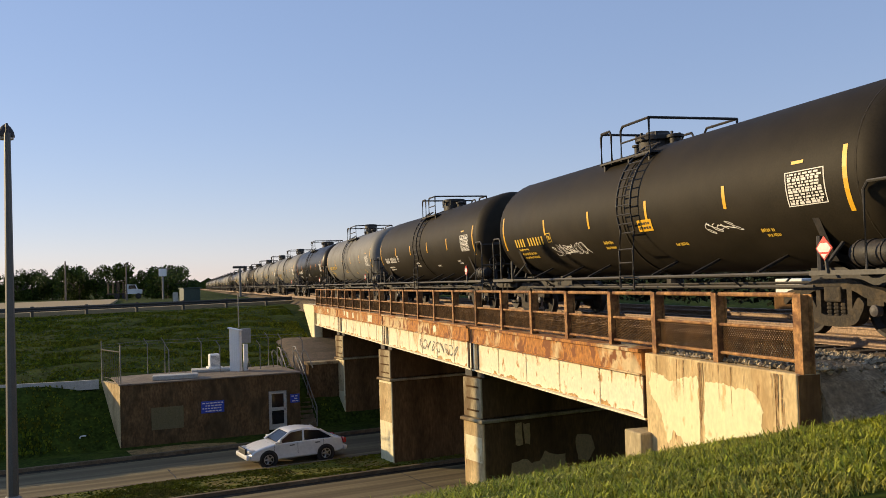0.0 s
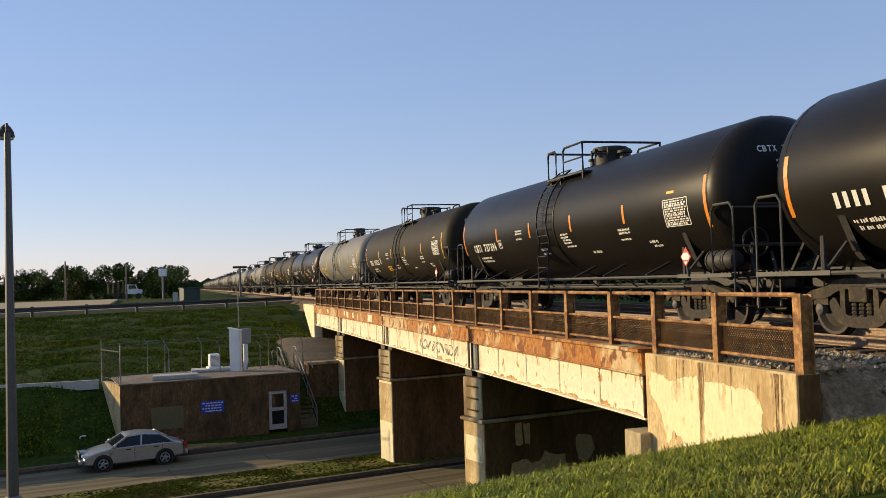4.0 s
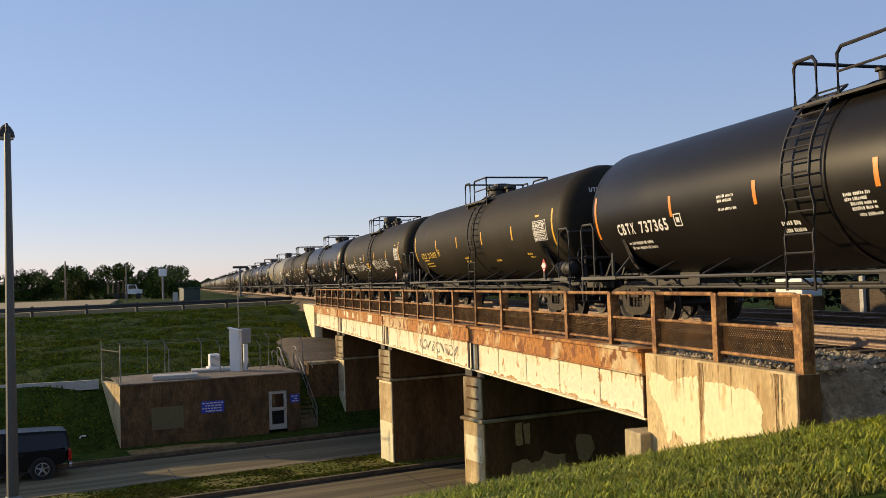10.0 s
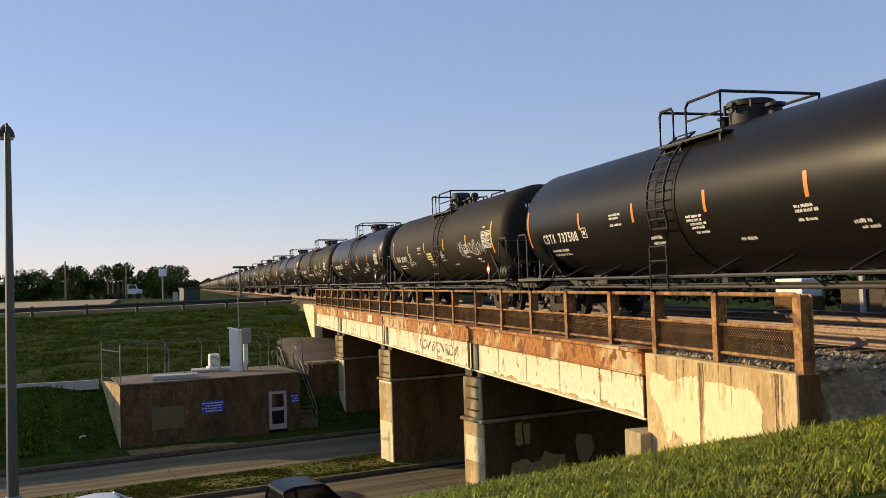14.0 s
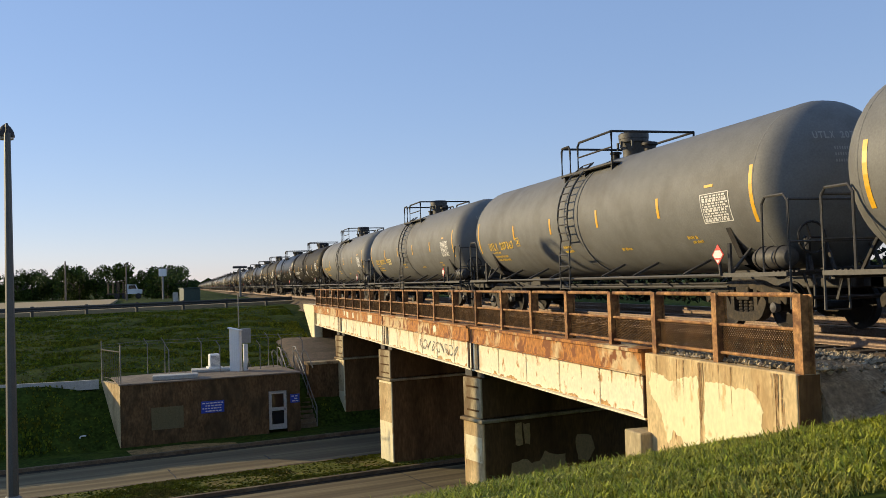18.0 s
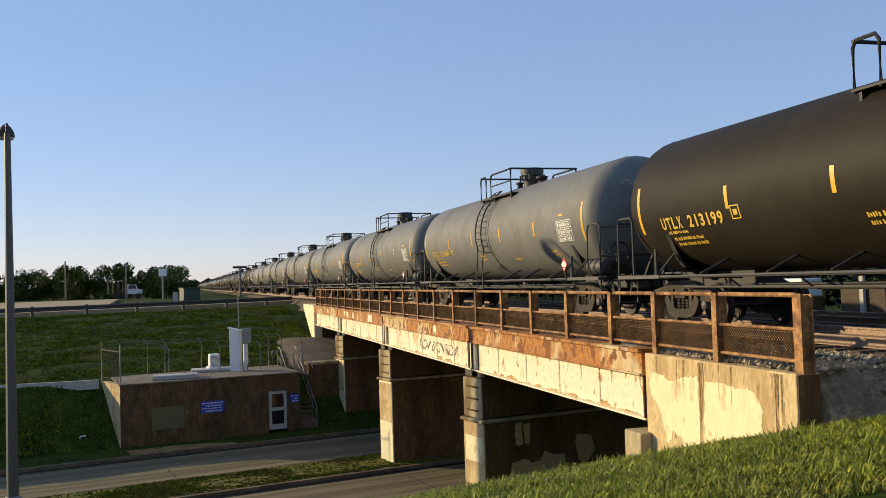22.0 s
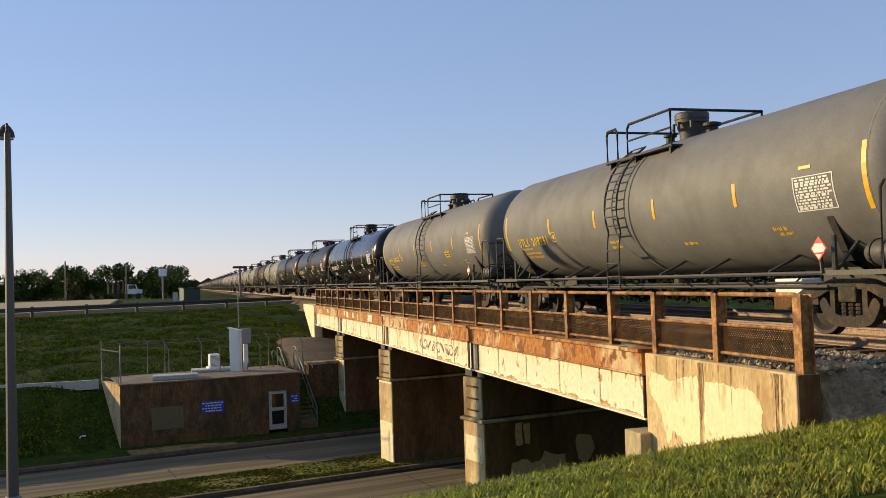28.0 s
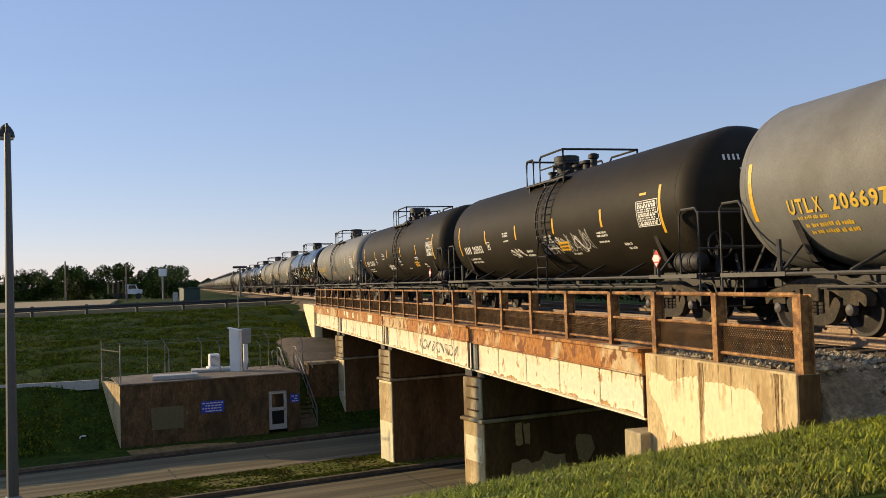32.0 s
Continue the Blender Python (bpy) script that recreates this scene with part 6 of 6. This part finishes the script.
# side outlines as (x, z): body and glasshouse, and the axle places; x forward
SHAPES = {
    "sedan": dict(len=4.75, w=1.82, body=[(-2.36, 0.30), (-2.38, 0.62), (-2.30, 0.92), (-1.75, 1.00), (0.90, 0.98), (1.65, 0.86), (2.22, 0.70), (2.36, 0.52), (2.34, 0.26)], glass=[(-1.80, 0.97), (-1.15, 1.36), (-0.35, 1.45), (0.25, 1.40), (1.05, 0.96)], roof=[(-1.30, 1.30), (-1.12, 1.38), (-0.35, 1.47), (0.25, 1.42), (0.42, 1.34), (0.2, 1.35), (-0.35, 1.40), (-1.05, 1.33)], axles=(-1.36, 1.40), r=0.33),
    "crossover": dict(len=4.35, w=1.82, body=[(-2.12, 0.34), (-2.14, 0.75), (-2.05, 1.02), (-1.8, 1.06), (0.75, 1.02), (1.45, 0.98), (2.02, 0.84), (2.15, 0.6), (2.12, 0.30)], glass=[(-2.02, 1.03), (-1.75, 1.48), (-0.9, 1.62), (0.0, 1.60), (0.95, 1.00)], roof=[(-1.95, 1.52), (-1.75, 1.60), (-0.8, 1.68), (0.0, 1.64), (0.25, 1.50), (0.0, 1.54), (-0.8, 1.58), (-1.7, 1.50)], axles=(-1.25, 1.32), r=0.35),
    "suv": dict(len=4.95, w=1.95, body=[(-2.42, 0.40), (-2.45, 0.85), (-2.40, 1.12), (-2.2, 1.14), (0.95, 1.12), (1.9, 1.05), (2.38, 0.92), (2.48, 0.62), (2.45, 0.36)], glass=[(-2.38, 1.10), (-2.15, 1.66), (-1.3, 1.76), (0.1, 1.74), (1.05, 1.10)], roof=[(-2.25, 1.66), (-2.1, 1.74), (-1.2, 1.82), (0.1, 1.79), (0.35, 1.62), (0.1, 1.69), (-1.2, 1.72), (-2.05, 1.64)], axles=(-1.45, 1.5), r=0.38),
    "pickup": dict(len=5.7, w=1.98, body=[(-2.80, 0.55), (-2.82, 1.12), (-0.86, 1.14), (-0.80, 1.18), (1.18, 1.18), (2.25, 1.12), (2.72, 1.00), (2.82, 0.70), (2.80, 0.45), (1.2, 0.42), (-1.3, 0.42)], glass=[(-0.80, 1.16), (-0.72, 1.72), (-0.3, 1.80), (0.65, 1.78), (1.35, 1.16)], roof=[(-0.80, 1.66), (-0.70, 1.78), (-0.3, 1.86), (0.65, 1.83), (0.88, 1.66), (0.62, 1.74), (-0.3, 1.76), (-0.66, 1.70)], axles=(-1.72, 1.80), r=0.41),
    "crew": dict(len=5.8, w=2.0, body=[(-2.85, 0.55), (-2.87, 1.18), (-1.34, 1.20), (-1.28, 1.24), (1.10, 1.24), (2.30, 1.22), (2.78, 1.10), (2.88, 0.74), (2.86, 0.45), (1.2, 0.42), (-1.3, 0.42)], glass=[(-1.30, 1.22), (-1.20, 1.78), (-0.7, 1.88), (0.45, 1.86), (1.22, 1.22)], roof=[(-1.29, 1.72), (-1.18, 1.84), (-0.7, 1.94), (0.45, 1.91), (0.70, 1.74), (0.42, 1.82), (-0.7, 1.84), (-1.14, 1.76)], axles=(-1.80, 1.85), r=0.42),
    "van_pickup": dict(len=6.0, w=2.02, body=[(-2.95, 0.55), (-2.98, 1.20), (1.18, 1.24), (2.35, 1.20), (2.85, 1.05), (2.95, 0.75), (2.92, 0.5), (1.2, 0.45), (-1.3, 0.45)], glass=[(-2.92, 1.18), (-2.80, 1.80), (-0.3, 1.90), (0.65, 1.88), (1.35, 1.22)], roof=[(-2.90, 1.74), (-2.78, 1.88), (-0.3, 1.97), (0.65, 1.93), (0.90, 1.72), (0.62, 1.82), (-0.3, 1.85), (-2.7, 1.78)], axles=(-1.8, 1.85), r=0.42),
}


def rounded(outline, k=0.22):
    """An outline with its corners cut twice."""
    for _ in range(2):
        out = []
        for (x0, z0), (x1, z1) in zip(outline, outline[1:] + outline[:1]):
            out += [(x0 + (x1 - x0) * k, z0 + (z1 - z0) * k), (x1 - (x1 - x0) * k, z1 - (z1 - z0) * k)]
        outline = out
    return outline


def creased(bm):
    bmesh.ops.recalc_face_normals(bm, faces=bm.faces[:])
    for e in bm.edges:
        if len(e.link_faces) == 2 and e.calc_face_angle(0) > 0.6:
            e.smooth = False
    return bm


def vehicle(kind, colour, label, category):
    s = SHAPES[kind]
    w = s["w"] / 2
    car = thing(category.replace(" ", "_"), label, category, "passing vehicles")
    p = PAINTS[colour]
    bm = bmesh.new()
    # the body in slices across, rounded in plan, drawn in at the sides and tucked under
    rows = []
    shape = rounded(s["body"], 0.16 if "pick" in kind or kind == "crew" else 0.22)
    long = s["len"] / 2
    belt = max(z for _, z in s["body"])
    for f in (-1.0, -0.985, -0.93, -0.8, -0.5, 0.0, 0.5, 0.8, 0.93, 0.985, 1.0):
        a = abs(f)
        row = []
        for x, z in shape:
            nose = (abs(x) / long) ** 5
            x2 = x * (1 - 0.075 * nose * a ** 3)
            up = (z - 0.3) / (belt - 0.3)
            y2 = f * w * (1 - 0.05 * max(0, up - 0.45) - 0.06 * max(0, 0.25 - up))
            drop = 0.05 * max(0, (a - 0.9) / 0.1) ** 2
            row.append(bm.verts.new((x2, y2, z - drop if z > 0.6 * belt else z + drop)))
        rows.append(row)
    n = len(shape)
    for a, b in zip(rows, rows[1:]):
        for i in range(n):
            bm.faces.new((a[i], a[(i + 1) % n], b[(i + 1) % n], b[i]))
    bm.faces.new(rows[0]), bm.faces.new(rows[-1][::-1])
    creased(bm)
    part("body", bm, p, car, smooth=True)
    if kind in ("pickup", "crew"):
        back, front, rim = s["body"][1][0], s["body"][2][0], s["body"][2][1]
        bm = bmesh.new()
        box(bm, (back + 0.1, -w + 0.12, rim + 0.02), (front - 0.06, w - 0.12, rim + 0.026))
        part("bed_floor", bm, TRIM, car, "dark load bed")
        bm = bmesh.new()
        for a, b in (((back, -w + 0.02), (front, -w + 0.10)), ((back, w - 0.10), (front, w - 0.02)), ((back, -w + 0.1), (back + 0.08, w - 0.1))):
            box(bm, (a[0], a[1], rim - 0.02), (b[0], b[1], rim + 0.15))
        part("bed_side", bm, p, car)
    # glasshouse, leaning in towards the roof
    def cabin(outline, tuck, extra=0.0):
        bm = bmesh.new()
        z0 = min(z for _, z in s["glass"])
        z1 = max(z for _, z in s["glass"])
        sides = []
        for q in (-1, 1):
            sides.append([bm.verts.new((x, q * (w - 0.06 + extra - tuck * (z - z0) / (z1 - z0)), z)) for x, z in outline])
        m = len(outline)
        bm.faces.new(sides[0]), bm.faces.new(sides[1][::-1])
        for i in range(m):
            bm.faces.new((sides[0][i], sides[1][i], sides[1][(i + 1) % m], sides[0][(i + 1) % m]))
        return creased(bm)
    part("glasshouse", cabin(rounded(s["glass"], 0.1), 0.20), CARGLASS, car, smooth=True)
    part("roof", cabin(rounded(s["roof"], 0.18), 0.20, 0.008), p, car, smooth=True)
    g = s["glass"]
    for q in (-1, 1):
        z0, z1 = g[0][1], max(z for _, z in g)
        for (xa, za), (xb, zb) in ((g[0], g[1]), (g[-1], g[-2]), ((-0.25, z0), (-0.30, z1 - 0.03))):
            ya, yb = q * (w - 0.05), q * (w - 0.05 - 0.2 * (zb - z0) / (z1 - z0))
            bm = bmesh.new()
            tube(bm, [(xa, ya, za), (xb, yb, zb)], 0.045, 5)
            part("pillar", bm, p, car)
        bm = bmesh.new()
        soft_box(bm, (0.72, min(q * (w - 0.06), q * (w + 0.13)), z0 + 0.02), (0.82, max(q * (w - 0.06), q * (w + 0.13)), z0 + 0.14), 0.03)
        part("mirror", bm, p, car)
        front, back = s["body"][-2][0], s["body"][1][0]
        zl = 0.62 * z0 + 0.04
        bm = bmesh.new()
        soft_box(bm, (front - 0.36, min(q * (w - 0.42), q * (w - 0.10)), zl), (front - 0.05, max(q * (w - 0.42), q * (w - 0.10)), zl + 0.12), 0.04)
        part("headlight", bm, LAMPW, car)
        bm = bmesh.new()
        hz = 0.42 if kind in ("pickup", "crew", "van_pickup") else 0.18
        soft_box(bm, (back - 0.02, min(q * (w - 0.30), q * (w - 0.02)), z0 - 0.1 - hz), (back + 0.10, max(q * (w - 0.30), q * (w - 0.02)), z0 - 0.06), 0.03)
        part("tail_light", bm, LAMPR, car)
        bm = bmesh.new()
        for xh in (-0.95, 0.15):
            box(bm, (xh, min(q * (w - 0.005), q * (w + 0.02)), z0 - 0.14), (xh + 0.2, max(q * (w - 0.005), q * (w + 0.02)), z0 - 0.10))
        part("door_handle", bm, TRIM, car)
        bm = bmesh.new()
        for xd in (-1.12, 0.0, 1.0):
            box(bm, (xd, min(q * (w - 0.01), q * (w + 0.003)), 0.45), (xd + 0.012, max(q * (w - 0.01), q * (w + 0.003)), z0 - 0.02))
        part("door_seam", bm, TRIM, car)
    for x, nm in ((s["body"][-1][0], "front_bumper"), (s["body"][0][0], "rear_bumper")):
        bm = bmesh.new()
        soft_box(bm, (x - 0.08, -w + 0.04, 0.36), (x + 0.08, w - 0.04, 0.55), 0.05)
        part(nm, bm, CHROME if kind in ("pickup", "crew", "van_pickup") else p, car)
    bm = bmesh.new()
    soft_box(bm, (s["body"][-2][0] - 0.06, -0.5, 0.52), (s["body"][-2][0] + 0.03, 0.5, 0.78), 0.03)
    part("grille", bm, TRIM, car)
    bm = bmesh.new()
    soft_box(bm, (s["body"][1][0] - 0.03, -0.26, 0.66), (s["body"][1][0], 0.26, 0.80), 0.01)
    part("plate", bm, SLAB, car, "blank pale plate")
    wheels = []
    r = s["r"]
    for x in s["axles"]:
        for q in (-1, 1):
            bm = bmesh.new()
            lathe(bm, [(0.05, q * (w - 0.28)), (r + 0.07, q * (w - 0.28)), (r + 0.07, q * (w + 0.006)), (0.05, q * (w + 0.006))], 22, "y", (x, 0, r))
            part("wheel_arch", bm, TRIM, car)
            bm = bmesh.new()
            lathe(bm, [(0.1, -0.11), (r - 0.03, -0.115), (r, -0.08), (r, 0.08), (r - 0.03, 0.115), (0.62 * r, 0.11), (0.62 * r, 0.06), (0.1, 0.06)], 24, "y")
            tyre = part("wheel", bm, TYRE, car)
            tyre.matrix_basis = pose(x, q * (w - 0.10), r, 0, 0, 0 if q > 0 else 180)
            bm = bmesh.new()
            lathe(bm, [(0.62 * r, 0.075), (0.66 * r, 0.118), (0.58 * r, 0.122), (0.56 * r, 0.075)], 20, "y")
            for k in range(5):
                a = 2 * math.pi * k / 5
                c, d = math.cos(a), math.sin(a)
                tube(bm, [(0, 0.10, 0), (0.58 * r * c, 0.105, 0.58 * r * d)], 0.035, 5)
            lathe(bm, [(0.09, 0.07), (0.09, 0.12), (0.04, 0.13)], 10, "y")
            part("rim", bm, ALLOY, tyre)
            wheels.append((tyre, x, q * (w - 0.10), r, q))
    return car, wheels


# (shape, paint, label, category, lane v, leftmost end u at time t0, speed, t0)
TRAFFIC = [
    ("sedan", "white", "pearl white saloon car driving along the road", "car", 36.8, 9.74, -14.31, 0.0),
    ("crew", "sand", "grey-green boxy pickup truck driving along the road", "pickup truck", 36.8, 10.51, -15.44, 1.3),
    ("sedan", "black", "black saloon car driving along the road", "car", 40.1, 13.54, -11.86, 1.6),
    ("sedan", "black", "black saloon car driving along the road", "car", 36.8, 9.15, -16.11, 3.0),
    ("sedan", "silver", "silver saloon car driving along the road", "car", 40.1, 12.21, -11.96, 3.3),
    ("crew", "white", "white crew cab pickup truck driving along the road", "pickup truck", 40.1, 15.07, -13.43, 6.8),
    ("van_pickup", "black", "large black truck with a capped bed", "pickup truck", 40.1, 15.44, -13.33, 8.7),
    ("crossover", "white", "small white crossover car driving along the road", "car", 40.1, 13.88, -13.43, 10.4),
    ("crew", "white", "white crew cab pickup truck driving along the road", "pickup truck", 28.7, 7.35, 12.85, 5.5),
    ("crossover", "navy", "dark blue hatchback car driving along the road", "car", 25.3, 6.36, 11.14, 6.0),
    ("pickup", "red", "bright red pickup truck driving along the road", "pickup truck", 28.7, 4.92, 11.35, 6.6),
    ("crossover", "navy", "dark blue hatchback car driving along the road", "car", 25.4, 6.15, 12.35, 7.5),
    ("pickup", "navy", "dark blue pickup truck driving along the road", "pickup truck", 28.7, 4.53, 12.64, 9.0),
    ("crossover", "maroon", "dark red crossover car driving along the road", "car", 28.7, 5.42, 11.58, 10.8),
    ("sedan", "silver", "silver saloon car driving along the road", "car", 25.4, 8.08, 12.26, 10.5),
    ("suv", "black", "black utility car driving along the road", "car", 28.7, 3.21, 11.76, 12.2),
    ("sedan", "black", "black saloon car driving along the road", "car", 25.7, 6.57, 10.83, 12.0),
    ("sedan", "white", "white saloon car driving along the road", "car", 28.1, 3.95, 13.42, 14.2),
    ("pickup", "black", "black pickup truck driving along the road", "pickup truck", 25.0, 5.62, 12.31, 14.0),
    ("sedan", "maroon", "dark red saloon car driving along the road", "car", 28.7, 6.00, 9.78, 19.8),
    ("suv", "white", "white utility car driving along the road", "car", 24.9, 7.54, 12.44, 20.4),
    ("pickup", "maroon", "dark red pickup truck driving along the road", "pickup truck", 28.0, 5.35, 11.77, 24.2),
]
# true lengths and heights of the kinds seen here
for shape, kx, kz in (("sedan", 0.885, 0.95), ("crossover", 0.89, 0.95), ("suv", 0.88, 0.96), ("pickup", 0.86, 0.95), ("crew", 0.88, 0.95), ("van_pickup", 0.90, 0.97)):
    size = SHAPES[shape]
    for key in ("body", "glass", "roof"):
        size[key] = [(x * kx, z * kz) for x, z in size[key]]
    size["axles"] = tuple(x * kx for x in size["axles"])
    size["len"], size["w"], size["r"] = size["len"] * kx, size["w"] * 0.94, size["r"] * kz
ON_ROAD = []


def traffic():
    for row in TRAFFIC:
        car, wheels = vehicle(*row[:4])
        ON_ROAD.append((car, wheels, row))


def place_vehicle(row, t):
    kind, _, _, _, v, u0, speed, t0 = row
    u = u0 + SHAPES[kind]["len"] / 2 + (0.12 if speed < 0 else 0.2) + speed * (t - t0)
    x, y = to_xy(u, v)
    return pose(x, y, ROAD_Z, 0, 0, 12 if speed > 0 else 192)


def motions():
    # the train
    for n, car in CARS:
        walk(car, [(t, pose(TRACK_X, train_y(n, t) + SURGE.get(t, 0), 0)) for t in range(0, 33)])
    # its wheels: all turn alike, so those in like places share one key set
    shared = {}
    for n, car in CARS:
        for truck in car.children:
            if not truck.name.startswith("truck"):
                continue
            for w in truck.children:
                if not w.name.startswith("wheelset"):
                    continue
                y = round(w.location.y, 2)
                if y not in shared:
                    walk(w, [(f / FPS, pose(0, y, 0.43) @ Matrix.Rotation(-(train_y(0, f / FPS) - train_y(0, 0)) / 0.43, 4, "X")) for f in range(0, 961)])
                    shared[y] = w
                else:
                    keys = shared[y].animation_data
                    w.rotation_mode = "QUATERNION"
                    w.animation_data_create()
                    w.animation_data.action = keys.action
                    w.animation_data.action_slot = keys.action_slot
    # the road vehicles, whose wheels roll while they pass
    for car, wheels, row in ON_ROAD:
        walk(car, [(0, place_vehicle(row, 0)), (32, place_vehicle(row, 32))])
        t0, speed = row[7], abs(row[6])
        a, b = max(0, int((t0 - 1.0) * FPS)), min(960, int((t0 + 2.2) * FPS))
        for w, x, y, r, q in wheels:
            rows = [(f / FPS, pose(x, y, r, 0, 0, 0 if q > 0 else 180) @ Matrix.Rotation(q * speed * (f - a) / FPS / r, 4, "Y")) for f in range(a, b + 1)]
            if a > 0:
                rows.insert(0, (0, rows[0][1]))
            if b < 960:
                rows.append((32, rows[-1][1]))
            walk(w, rows)


ground()
roads()
gutters()
cracks()
bridge()
piers()
pier_patches()
abutments()
streaks()
railing()
track()
pump_house()
roof_things()
dirt_slope()
street_lamp()
guardrail()
concrete_lot()
distance()
train()
traffic()
grass_blades()
bank_tufts()
ballast_stones()
motions()
